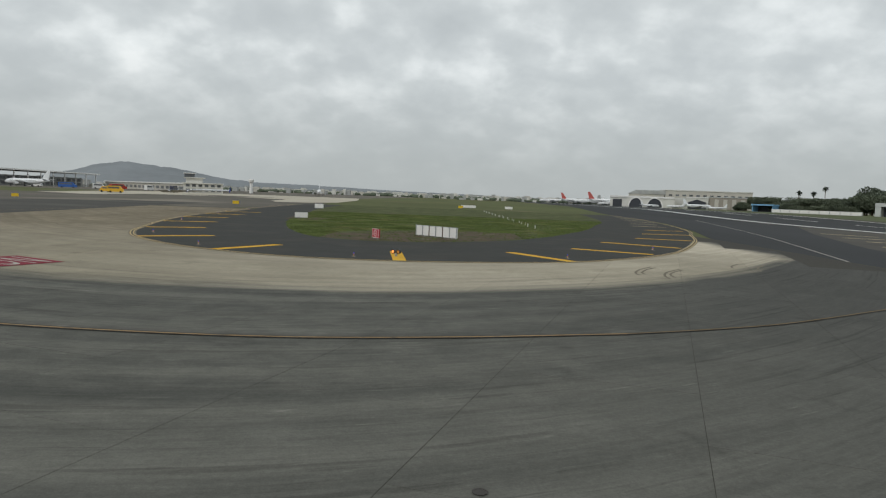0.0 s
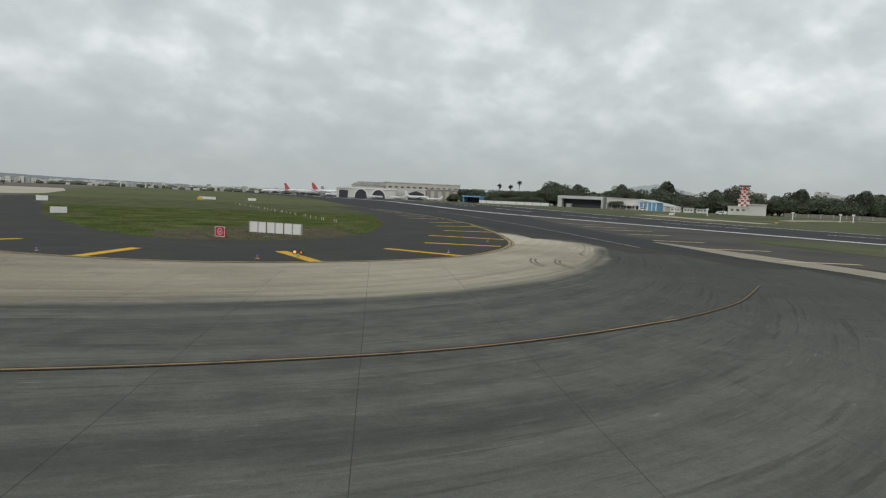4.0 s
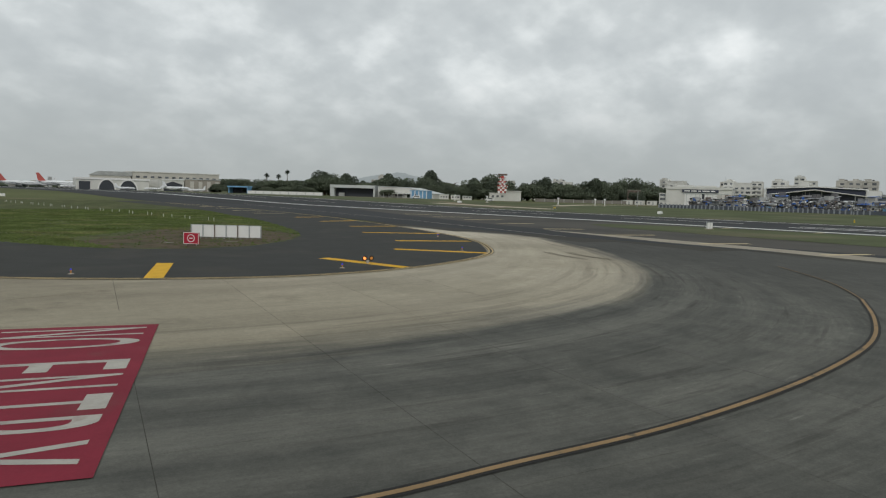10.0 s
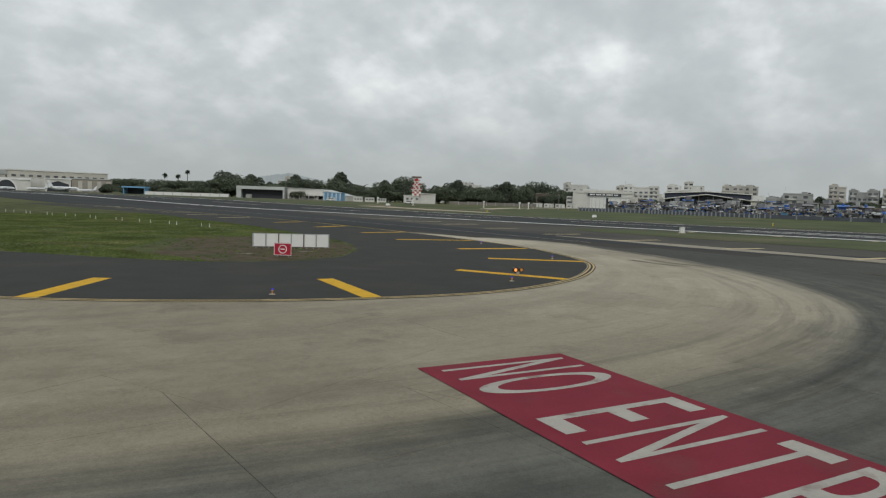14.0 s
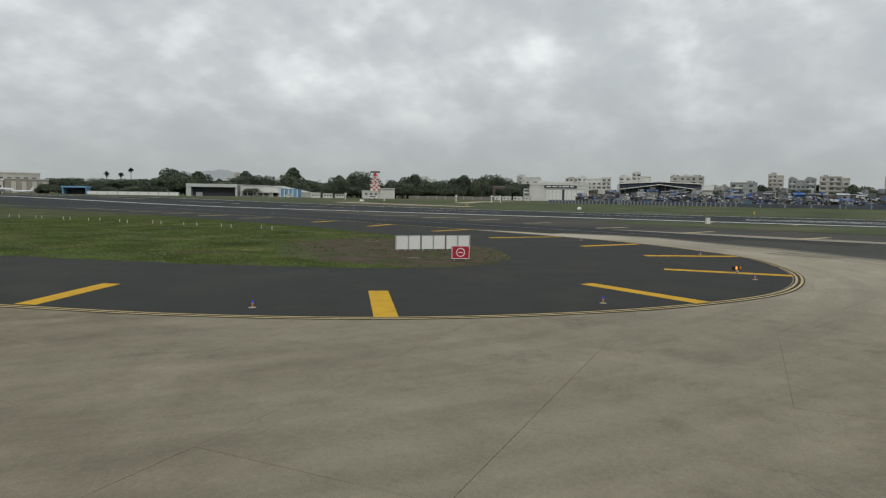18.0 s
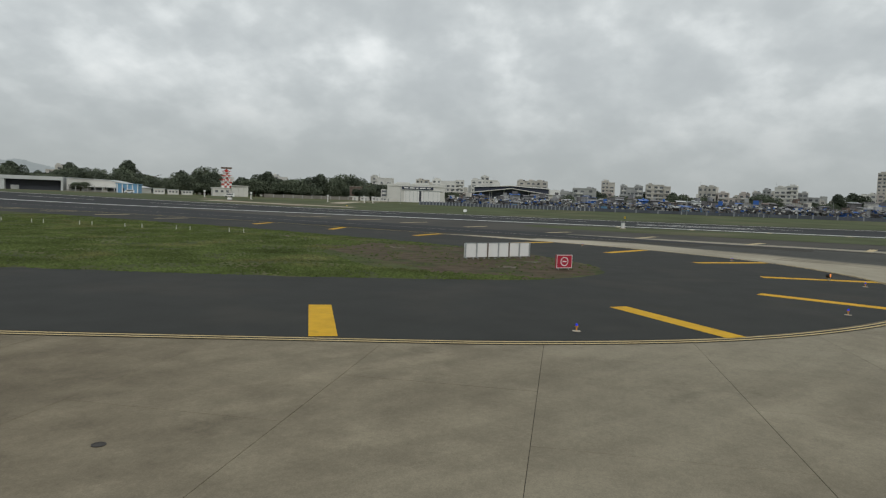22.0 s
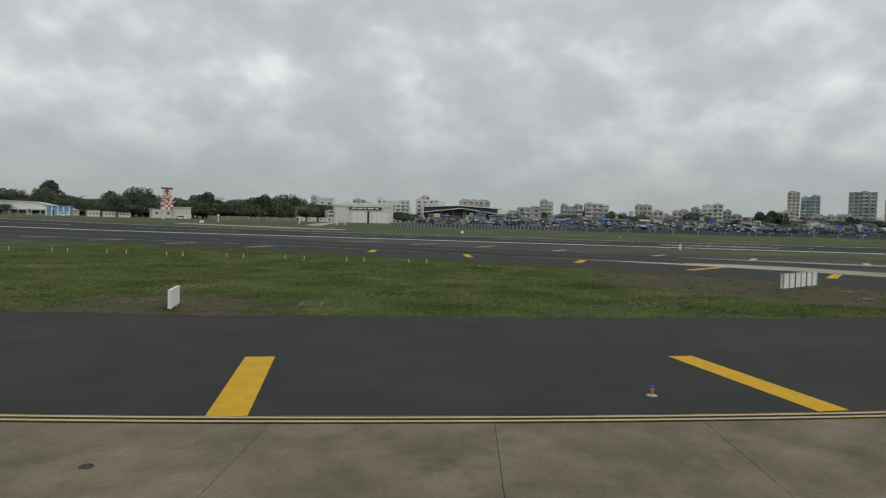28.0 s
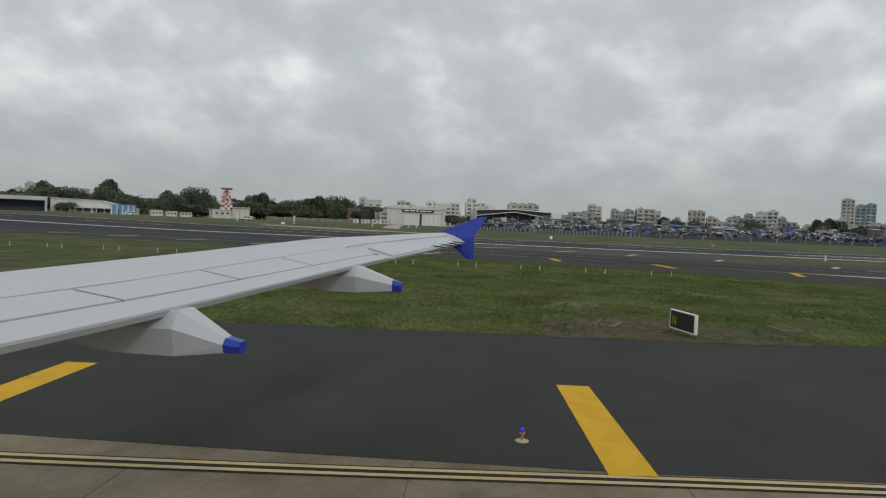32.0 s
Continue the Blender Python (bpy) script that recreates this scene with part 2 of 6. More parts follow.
    # tyre marks along the bend
    turn = M("MULTIPLY", R(sep.outputs[0], -30.0, -14.0), R(dark, 0.0, 1.0, 0.35, 1.0))
    turn_all = R(sep.outputs[0], -34.0, -20.0)
    marks = M("MULTIPLY", M("MULTIPLY", R(thin, 0.54, 0.66), R(big, 0.32, 0.52)), turn)
    tone = M("MULTIPLY", R(fine, 0.25, 0.75, 0.91, 1.08), M("SUBTRACT", 1.0, M("MULTIPLY", marks, 0.32)))
    tone = M("MULTIPLY", tone, M("ADD", 1.0, M("MULTIPLY", turn, R(scuff, 0.28, 0.72, -0.10, 0.10))))
    tone = M("MULTIPLY", tone, R(N(geo.outputs["Position"], 2.6, 6, 0.68), 0.30, 0.70, 0.95, 1.05))
    tone = M("MULTIPLY", tone, M("ADD", 1.0, M("MULTIPLY", M("MULTIPLY", fleck, turn), 0.50)))
    # rubber dragged over the seam of pale and dark, oil blots and old washed-out patches
    seam = M("MULTIPLY", R(edge, 24.0, 30.0), R(edge, 39.0, 33.0))
    drag = M("MULTIPLY", M("MULTIPLY", R(N(along.outputs[0], 1.25, 6, 0.66), 0.50, 0.62), seam), turn_all)
    tone = M("MULTIPLY", tone, M("SUBTRACT", 1.0, M("MULTIPLY", drag, 0.22)))
    blot = R(N(geo.outputs["Position"], 0.33, 7, 0.70), 0.57, 0.70)
    tone = M("MULTIPLY", tone, M("SUBTRACT", 1.0, M("MULTIPLY", blot, 0.20)))
    wash = R(N(geo.outputs["Position"], 0.21, 6, 0.62), 0.52, 0.66)
    tone = M("MULTIPLY", tone, M("ADD", 1.0, M("MULTIPLY", wash, 0.13)))
    speck = R(N(geo.outputs["Position"], 30.0, 3, 0.7), 0.30, 0.70, 0.90, 1.10)
    tone = M("MULTIPLY", tone, speck)
    info = nt.nodes.new("ShaderNodeObjectInfo")
    pr = M("FRACT", M("ADD", info.outputs["Random"], geo.outputs["Random Per Island"]))
    tone = M("MULTIPLY", tone, M("ADD", 0.955, M("MULTIPLY", pr, 0.08)))
    out = nt.nodes.new("ShaderNodeVectorMath")
    out.operation = "SCALE"
    nt.links.new(mix.outputs[0], out.inputs[0])
    nt.links.new(tone, out.inputs["Scale"])
    nt.links.new(out.outputs[0], b.inputs["Base Color"])
    bp = nt.nodes.new("ShaderNodeBump")
    bp.inputs["Strength"].default_value, bp.inputs["Distance"].default_value = 0.25, 0.01
    nt.links.new(fine, bp.inputs["Height"])
    nt.links.new(bp.outputs[0], b.inputs["Normal"])
    return m


M_PAVE = pavement_mat()
M_JOINT = mat("joint_filler", (0.055, 0.052, 0.045), 0.9, spec=0.1)
M_ASPHALT = mat("shoulder_asphalt", (0.045, 0.046, 0.043), 0.88, 0.16, 0.5, 14, 0.3, stain=((0.053, 0.052, 0.047), 0.16, 0.50), spec=0.1)
M_RUNWAY = mat("runway_asphalt", (0.039, 0.041, 0.043), 0.85, 0.3, 0.05, 6, 0.2, stretch=(1, 0.12, 1), spec=0.1)
M_WORN = mat("worn_asphalt", (0.082, 0.077, 0.068), 0.9, 0.16, 0.12, 8, 0.2, stain=((0.060, 0.059, 0.054), 0.06, 0.5), spec=0.1)
M_WORNDARK = mat("patched_asphalt", (0.070, 0.068, 0.062), 0.9, 0.2, 0.1, 6, 0.2, stain=((0.092, 0.088, 0.078), 0.05, 0.5), stretch=(0.5, 1, 1), spec=0.1)
M_PALE = mat("pale_apron_concrete", (0.42, 0.385, 0.315), 0.9, 0.15, 0.05, 5, 0.1, spec=0.1)
M_YELLOW = mat("yellow_paint", (0.62, 0.36, 0.025), 0.7, 0.16, 1.5, 22, 0.1, stain=((0.40, 0.25, 0.04), 0.9, 0.60), spec=0.1)
M_LINE = mat("line_paint", (0.50, 0.385, 0.20), 0.75, 0.2, 1.2, 14, 0.1, spec=0.1)
M_FADED = mat("faded_bar_paint", (0.50, 0.41, 0.25), 0.8, 0.25, 0.5, 10, 0.1, spec=0.1)
M_CENTRE = mat("centreline_paint", (0.262, 0.176, 0.092), 0.75, 0.25, 0.8, 14, 0.1, stain=((0.10, 0.085, 0.062), 1.6, 0.56), spec=0.1)
M_RUBBED = mat("rubbed_centreline_paint", (0.165, 0.120, 0.068), 0.75, 0.3, 1.2, 14, 0.1, spec=0.1)
M_TAR = mat("black_edge_paint", (0.025, 0.024, 0.022), 0.7, 0.2, spec=0.1)
M_WHITE = mat("white_marking", (0.66, 0.66, 0.63), 0.75, 0.15, 0.6, 10, 0.1, spec=0.1)
M_EDGEW = mat("runway_edge_white", (0.78, 0.78, 0.75), 0.75, 0.12, 0.3, 8, 0.05, spec=0.1)
M_RED = mat("red_marking", (0.190, 0.022, 0.037), 0.75, 0.2, 0.7, 14, 0.12, stain=((0.16, 0.035, 0.042), 0.5, 0.54), spec=0.1)
M_LETTER = mat("letter_marking", (0.37, 0.35, 0.315), 0.8, 0.22, 1.2, 14, 0.1, stain=((0.25, 0.20, 0.18), 1.4, 0.56), spec=0.1)
M_GRASS = mat("grass_ground", (0.066, 0.078, 0.030), 0.95, 0.6, 0.30, 6, 0.5, stain=((0.100, 0.098, 0.046), 0.12, 0.52), spec=0.1)
M_SOIL = mat("bare_soil", (0.088, 0.068, 0.046), 0.95, 0.5, 0.9, 9, 0.6, stain=((0.060, 0.066, 0.030), 0.35, 0.49), spec=0.1)
# olive grass, its green dulled in the colour to suggest distance haze
M_FARGRASS = mat("olive_grass", (0.084, 0.098, 0.048), 0.95, 0.35, 0.06, 1.5, 0.2, stain=((0.112, 0.106, 0.062), 0.03, 0.52), spec=0.1)
M_FIELD = mat("far_field", (0.095, 0.105, 0.045), 0.95, 0.3, 0.02, 0.4, 0.0, stain=((0.17, 0.14, 0.09), 0.012, 0.54), spec=0.1)
M_APRON = mat("far_apron", (0.115, 0.105, 0.09), 0.9, 0.25, 0.03, 0.5, 0.0, stain=((0.20, 0.18, 0.145), 0.018, 0.5), spec=0.1)
M_WALLW = mat("white_plaster", (0.62, 0.61, 0.57), 0.8, 0.12, 0.15, 2, 0.05, stain=((0.42, 0.40, 0.36), 0.12, 0.6))
M_SHEET = mat("grey_roof_sheet", (0.50, 0.52, 0.51), 0.6, 0.12, 0.1, 1.5, 0.05)
# near-black colour stands in for the shade inside openings and doorways
M_DARK = mat("dark_opening", (0.05, 0.054, 0.064), 0.8)
M_NAVY = mat("navy_fascia", (0.036, 0.042, 0.068), 0.5)
M_BLUE = mat("blue_tarpaulin", (0.04, 0.13, 0.42), 0.6, 0.3, 0.5, 3)
M_CYAN = mat("blue_cladding", (0.17, 0.36, 0.56), 0.5, 0.15, 0.3, 3)
# glass colour lifted to imitate haze before the far windows
M_GLASSB = mat("hazed_window_glass", (0.105, 0.112, 0.12), 0.3, 0.2, 0.3, 2, 0.0, pieces=0.5)
M_BEIGE = mat("beige_plaster", (0.52, 0.495, 0.445), 0.85, 0.15, 0.12, 2, 0.05, stain=((0.40, 0.385, 0.35), 0.1, 0.58))
M_PINK = mat("salmon_plaster", (0.49, 0.44, 0.405), 0.85, 0.15, 0.12, 2, 0.05)
M_BROWN = mat("brown_sheet", (0.32, 0.29, 0.245), 0.8, 0.2, 0.1, 2, 0.05)
M_RUST = mat("rusty_sheet", (0.155, 0.12, 0.10), 0.85, 0.4, 0.6, 4)
M_GREY = mat("grey_block", (0.37, 0.375, 0.365), 0.85, 0.2, 0.3, 3)
M_DRAB = mat("drab_wall", (0.20, 0.185, 0.16), 0.9, 0.3, 0.2, 3)
M_TEAL = mat("teal_glass", (0.29, 0.39, 0.42), 0.35, 0.15, 0.1, 2)
# red of far tails and tower, paled in the colour for distance haze
M_TAILR = mat("hazed_red_paint", (0.44, 0.10, 0.085), 0.6, 0.10)
M_REDP = mat("red_paint", (0.42, 0.035, 0.025), 0.6, 0.12)
M_STEEL = mat("galvanised_steel", (0.38, 0.39, 0.39), 0.5, 0.12, 2, 30, metal=0.5)
M_JET = mat("white_aircraft_paint", (0.74, 0.75, 0.76), 0.35, 0.05, 0.3, 4, 0.0)
M_BARK = mat("bark", (0.10, 0.075, 0.05), 0.9, 0.3, 2, 12)
# leaf greens lightened and greyed to carry the haze over far trees
M_LEAF = mat("hazed_tree_leaves", (0.118, 0.138, 0.096), 0.9, 0.3, 0.12, 1.2, 0.0, pieces=0.08, spec=0.05)
M_LEAFD = mat("hazed_dark_leaves", (0.098, 0.116, 0.085), 0.9, 0.3, 0.12, 1.2, 0.0, pieces=0.08, spec=0.05)
# distance haze is put into both hills' pale grey-blue base colours
M_HILLD = mat("hazed_wooded_hill", (0.228, 0.245, 0.258), 1.0, 0.16, 0.004, 0.03, 0.0, spec=0.0)
M_HILL = mat("hazed_far_hill", (0.36, 0.385, 0.39), 1.0, 0.08, 0.002, 0.02, 0.0, spec=0.0)


# ---- helpers for building ----
def part(name, bm, material, parent=None, label="", smooth=False):
    me = bpy.data.meshes.new(name)
    bm.normal_update()
    bm.to_mesh(me)
    bm.free()
    if smooth:
        for p in me.polygons:
            p.use_smooth = True
    for m in material if isinstance(material, (list, tuple)) else [material]:
        me.materials.append(m)
    ob = new(name, me)
    if parent:
        ob.parent = parent
    if label:
        tagged(ob, label)
    return ob


def empty(name, m, label, category, group="", kind=""):
    ob = new(name)
    ob.matrix_world = m
    return tagged(ob, label, category, group, kind)


def box(bm, x0, y0, z0, x1, y1, z1, mi=0):
    v = [bm.verts.new((x, y, z)) for z in (z0, z1) for x, y in ((x0, y0), (x1, y0), (x1, y1), (x0, y1))]
    for f in ((3, 2, 1, 0), (4, 5, 6, 7), (0, 1, 5, 4), (1, 2, 6, 5), (2, 3, 7, 6), (3, 0, 4, 7)):
        bm.faces.new([v[i] for i in f]).material_index = mi
    return v


def boxes(*dims):
    bm = bmesh.new()
    for d in dims:
        box(bm, *d)
    return bm


def prism(bm, outline, y0, y1, mi=0):
    """An outline in x and z, drawn out from y0 to y1."""
    a = [bm.verts.new((x, y0, z)) for x, z in outline]
    c = [bm.verts.new((x, y1, z)) for x, z in outline]
    n = len(a)
    fs = [bm.faces.new(a), bm.faces.new(c[::-1])]
    for i in range(n):
        fs.append(bm.faces.new((a[i], c[i], c[(i + 1) % n], a[(i + 1) % n])))
    for f in fs:
        f.material_index = mi
    bmesh.ops.recalc_face_normals(bm, faces=fs)


def tube(bm, a, b, r0, r1=None, n=8, cap=True, mi=0):
    a, b = Vector(a), Vector(b)
    r1 = r0 if r1 is None else r1
    q = (b - a).to_track_quat("Z", "Y")
    rings = []
    for p, r in ((a, r0), (b, r1)):
        rings.append([bm.verts.new(p + q @ Vector((r * math.cos(k * math.tau / n), r * math.sin(k * math.tau / n), 0))) for k in range(n)])
    for k in range(n):
        bm.faces.new((rings[0][k], rings[0][(k + 1) % n], rings[1][(k + 1) % n], rings[1][k])).material_index = mi
    if cap:
        bm.faces.new(rings[0][::-1]).material_index = mi
        bm.faces.new(rings[1]).material_index = mi


def lathe(bm, profile, n=14, centre=(0, 0), mi=0):
    rings = []
    for r, z in profile:
        rings.append([bm.verts.new((centre[0] + r * math.cos(k * math.tau / n), centre[1] + r * math.sin(k * math.tau / n), z)) for k in range(n)])
    for a, c in zip(rings, rings[1:]):
        for k in range(n):
            bm.faces.new((a[k], a[(k + 1) % n], c[(k + 1) % n], c[k])).material_index = mi
    bm.faces.new(rings[-1]).material_index = mi


def smooth_line(points, step=1.0):
    """A Catmull-Rom curve through the points, cut into even steps."""
    p = [Vector(q) for q in points]
    p = [2 * p[0] - p[1], *p, 2 * p[-1] - p[-2]]
    out = []
    for i in range(1, len(p) - 2):
        n = max(2, int((p[i + 1] - p[i]).length / step))
        for k in range(n):
            t = k / n
            out.append(0.5 * (2 * p[i] + (p[i + 1] - p[i - 1]) * t + (2 * p[i - 1] - 5 * p[i] + 4 * p[i + 1] - p[i + 2]) * t * t
                              + (3 * p[i] - p[i - 1] - 3 * p[i + 1] + p[i + 2]) * t * t * t))
    out.append(p[-2])
    return out


def ribbon(line, width, z, shift=0.0):
    bm = bmesh.new()
    last = None
    for i, p in enumerate(line):
        d = (line[min(i + 1, len(line) - 1)] - line[max(i - 1, 0)]).normalized()
        n = Vector((-d.y, d.x))
        a, c = p + n * (shift + width / 2), p + n * (shift - width / 2)
        now = (bm.verts.new((a.x, a.y, z)), bm.verts.new((c.x, c.y, z)))
        if last:
            bm.faces.new((last[0], last[1], now[1], now[0]))
        last = now
    return bm


def sheet(points, z, curve_z=None):
    bm = bmesh.new()
    f = bm.faces.new([bm.verts.new((x, y, z)) for x, y in points])
    bm.normal_update()
    if f.normal.z < 0:
        f.normal_flip()
    bmesh.ops.triangulate(bm, faces=bm.faces[:])
    return bm


def bar(x0, y0, x1, y1, width, z, w2=None):
    """A painted bar from one end to the other."""
    a, c = Vector((x0, y0)), Vector((x1, y1))
    d = (c - a).normalized()
    n = Vector((-d.y, d.x)) * width / 2
    bm = bmesh.new()
    vs = [a + n, a - n, c - n, c + n]
    top = [bm.verts.new((v.x, v.y, z)) for v in vs]
    bot = [bm.verts.new((v.x, v.y, z - 0.003)) for v in vs]
    bm.faces.new(top)
    for i in range(4):
        bm.faces.new((top[i], bot[i], bot[(i + 1) % 4], top[(i + 1) % 4]))
    bmesh.ops.recalc_face_normals(bm, faces=bm.faces[:])
    return bm


def rise(x, y):
    """The level of the land: flat round the taxiway, a little higher far off."""
    r = math.hypot(x + 10, y - 75)
    t = min(1.0, max(0.0, (r - 150) / 130))
    return 1.7 * t * t * (3 - 2 * t)


# ---- ground ----
def make_ground():
    bm = bmesh.new()
    rings = [0, 40, 80, 120, 150, 165, 180, 195, 210, 225, 240, 255, 270, 285, 320, 400, 600, 1000, 2000, 4600]
    n = 72
    last = None
    c = bm.verts.new((-10, 75, -0.06))
    for r in rings[1:]:
        now = []
        for k in range(n):
            x, y = -10 + r * math.cos(k * math.tau / n), 75 + r * math.sin(k * math.tau / n)
            now.append(bm.verts.new((x, y, rise(x, y) - 0.06)))
        for k in range(n):
            if last is None:
                bm.faces.new((c, now[k], now[(k + 1) % n]))
            else:
                bm.faces.new((last[k], now[k], now[(k + 1) % n], last[(k + 1) % n]))
        last = now
    return part("ground", bm, M_FIELD, smooth=True)


tagged(make_ground(), "flat airfield land with patchy grass and bare earth", "ground", kind="structure")


def strip(name, left, right, z, material, label, category, step=20.0):
    """A long sheet between two curves of x over y, following the level of the land."""
    bm = bmesh.new()
    last = None
    y, y1 = left[0][1], left[-1][1]
    fl, fr = [np.array(s, float) for s in (left, right)]
    while y <= y1 + 1e-6:
        a, c = float(np.interp(y, fl[:, 1], fl[:, 0])), float(np.interp(y, fr[:, 1], fr[:, 0]))
        row = [bm.verts.new((a + (c - a) * k / 4, y, rise(a + (c - a) * k / 4, y) + z)) for k in range(5)]
        if last:
            for k in range(4):
                bm.faces.new((last[k], last[k + 1], row[k + 1], row[k]))
        last = row
        y += step
    return tagged(part(name, bm, material), label, category, kind="structure")


strip("runway", [(94.6, -600), (94.6, 1400)], [(145, -600), (145, 1400)], 0.0, M_RUNWAY, "dark asphalt runway with rubber-blackened centre", "runway")
strip("runway_shoulder", [(87, -600), (87, 150), (93, 220), (93, 1400)], [(94.5, -600), (94.5, 1400)], -0.01, M_WORN, "worn brown-grey asphalt strip beside the runway", "pavement")
strip("runway_shoulder_far", [(145.1, -600), (145.1, 1400)], [(152, -600), (152, 1400)], -0.01, M_WORN, "worn asphalt strip at the runway's outer edge", "pavement")
strip("exit_taxiway", [(39.35, -200), (39.35, 20), (39.35, 60), (39.35, 84), (39.35, 92), (46, 118), (53, 156), (56, 207), (60, 344), (62, 900)],
      [(60, -200), (46, 20), (46.5, 40), (49, 63), (56, 86), (71, 126), (86, 160), (99.9, 192), (99.9, 900)], -0.004, M_RUNWAY,
      "dark asphalt exit taxiway sweeping onto the runway", "taxiway", 4.0)
strip("wedge_shoulder", [(60, -200), (46.1, 20), (46.6, 40), (49.1, 63), (56.1, 86), (71.1, 126), (86.1, 160), (86.9, 162)],
      [(87, -200), (87, 162)], -0.014, M_WORN, "worn asphalt shoulder between exit taxiway and runway", "pavement", 4.0)
strip("wedge_grass", [(62, -200), (60, 20), (62, 36), (66, 56), (70, 72), (76, 80)], [(92.5, -200), (92.5, 56), (89, 70), (82, 80)], 0.02, M_FARGRASS, "short grass wedge beside the runway", "grass", 4.0)
strip("apron", [(-420, -300), (-420, 900)], [(-49, -300), (-49, 150), (-52, 200), (-60, 900)], -0.035, M_APRON, "broad grey concrete apron", "apron")
strip("apron_asphalt", [(-122, 76), (-116, 110), (-107, 158), (-98, 192), (-86, 240)], [(-56.5, 76), (-58, 90), (-60, 106), (-63, 129), (-67.5, 164), (-73, 209), (-75, 240)], 0.012, M_WORNDARK, "dark patched asphalt beside the straight taxiway", "pavement", 4.0)
strip("pale_apron", [(-150, 238), (-150, 345)], [(-78, 238), (-52, 248), (-44, 262), (-42, 300), (-48, 345)], 0.02, M_PALE, "pale clean concrete apron", "apron", 4.0)
strip("taxiway_far", [(-49, 160), (-52, 200), (-60, 900)], [(-43, 160), (-46, 200), (-50, 900)], -0.03, M_APRON, "grey concrete taxiway strip", "taxiway")


# ---- taxiway, island and markings ----
M_STRIP = mat("old_pale_concrete", (0.30, 0.27, 0.215), 0.9, 0.2, 0.3, 8, 0.1, spec=0.1)
FILLET = [(60, 520), (59, 344), (55.5, 207), (51.5, 156), (44.8, 118), (39.6, 101), (34.6, 85), (27.5, 68), (22.66, 59.8), (18.2, 54.6), (13.6, 50.4), (8.2, 47.8), (0.9, 46.1), (-6.7, 46.5),
          (-12.9, 49.2), (-18.4, 53.2), (-23.4, 58.7), (-26.9, 65), (-29.35, 71.8), (-33.6, 85.4), (-36.9, 99.7), (-39.17, 114), (-40.85, 125), (-44.2, 150), (-48, 190), (-54, 300), (-60, 520)]
fillet = smooth_line(FILLET, 0.7)

# asphalt of the island's shoulder, up to the double line; near the straight a concrete strip stays free inside the line
inner = [p for p in fillet]
edge = []
for i, p in enumerate(inner):
    d = (inner[min(i + 1, len(inner) - 1)] - inner[max(i - 1, 0)]).normalized()
    n = Vector((-d.y, d.x))
    gap = 0.25 if p.x > 0 or p.y < 114 else 0.25 + min(1.6, (p.y - 114) * 0.07)
    edge.append(p - n * -gap)
flip = 1 if (edge[40] - Vector((0, 90))).length < (inner[40] - Vector((0, 90))).length else -1
if flip < 0:
    edge = [2 * p - e for p, e in zip(inner, edge)]
tagged(part("shoulder", sheet([(p.x, p.y) for p in edge], 0.010), M_ASPHALT), "smooth dark grey asphalt shoulder inside the double line", "pavement", kind="structure")
side = 1 if flip > 0 else -1
tagged(part("edge_line", ribbon(fillet, 0.54, 0.014, -side * 0.10), M_TAR), "black border under the painted double edge line", "marking", kind="structure")
for shift in (-0.04, 0.24):
    tagged(part("edge_line", ribbon(fillet, 0.13, 0.019, -side * shift), M_LINE), "thin faded yellow painted taxiway edge line", "marking", kind="structure")

# taxiway centreline bending round the turn
CENTRE = [(10.9, 24.2), (4.9, 22.5), (-0.7, 21.5), (-7, 21.5), (-13, 22.2), (-17.5, 23.3), (-21.4, 24.4), (-30, 28), (-42, 36), (-54, 49), (-60, 62), (-63, 90), (-66, 150)]
centre = smooth_line(CENTRE, 0.7)
tagged(part("centreline_border", ribbon(centre, 0.31, 0.012), M_TAR), "black painted border of the taxiway centreline", "marking", kind="structure")
tagged(part("centreline", ribbon(centre, 0.13, 0.017), M_CENTRE), "worn ochre painted taxiway centreline", "marking", kind="structure")
# its end, nearly lost under tyre rubber
rubbed = smooth_line([(24.9, 32.4), (18.5, 27.9), (14.6, 25.8), (10.9, 24.2)], 0.7)
tagged(part("centreline_border", ribbon(rubbed, 0.24, 0.012), M_TAR), "black painted border of the rubbed-out centreline end", "marking", kind="structure")
tagged(part("centreline", ribbon(rubbed, 0.11, 0.017), M_RUBBED), "end of the centreline rubbed dark by tyres", "marking", kind="structure")
# turned tyre tracks on the pale concrete
TRACKS = [[(18.74, 48.77), (17.32, 46.48), (16.51, 44.43), (16.36, 43.03)], [(18.91, 48.36), (17.76, 46.51), (17.0, 44.7), (16.92, 43.74)], [(20.48, 47.9), (18.9, 45.54), (18.05, 43.32), (17.84, 41.54)],
          [(20.6, 47.49), (19.17, 45.3), (18.58, 43.81), (18.43, 42.43)], [(27.0, 53.8), (25.8, 52.0), (25.2, 50.5)], [(28.9, 53.5), (27.3, 51.0), (26.4, 48.5)]]
M_TRACK = mat("rubber_track", (0.17, 0.15, 0.115), 0.9, 0.35, 1.5, 14, 0.1, spec=0.1)
for tr in TRACKS:
    tagged(part("tyre_track", ribbon(smooth_line(tr, 0.3), 0.16, 0.008), M_TRACK), "curved grey tyre track on pale concrete", "marking", kind="structure")

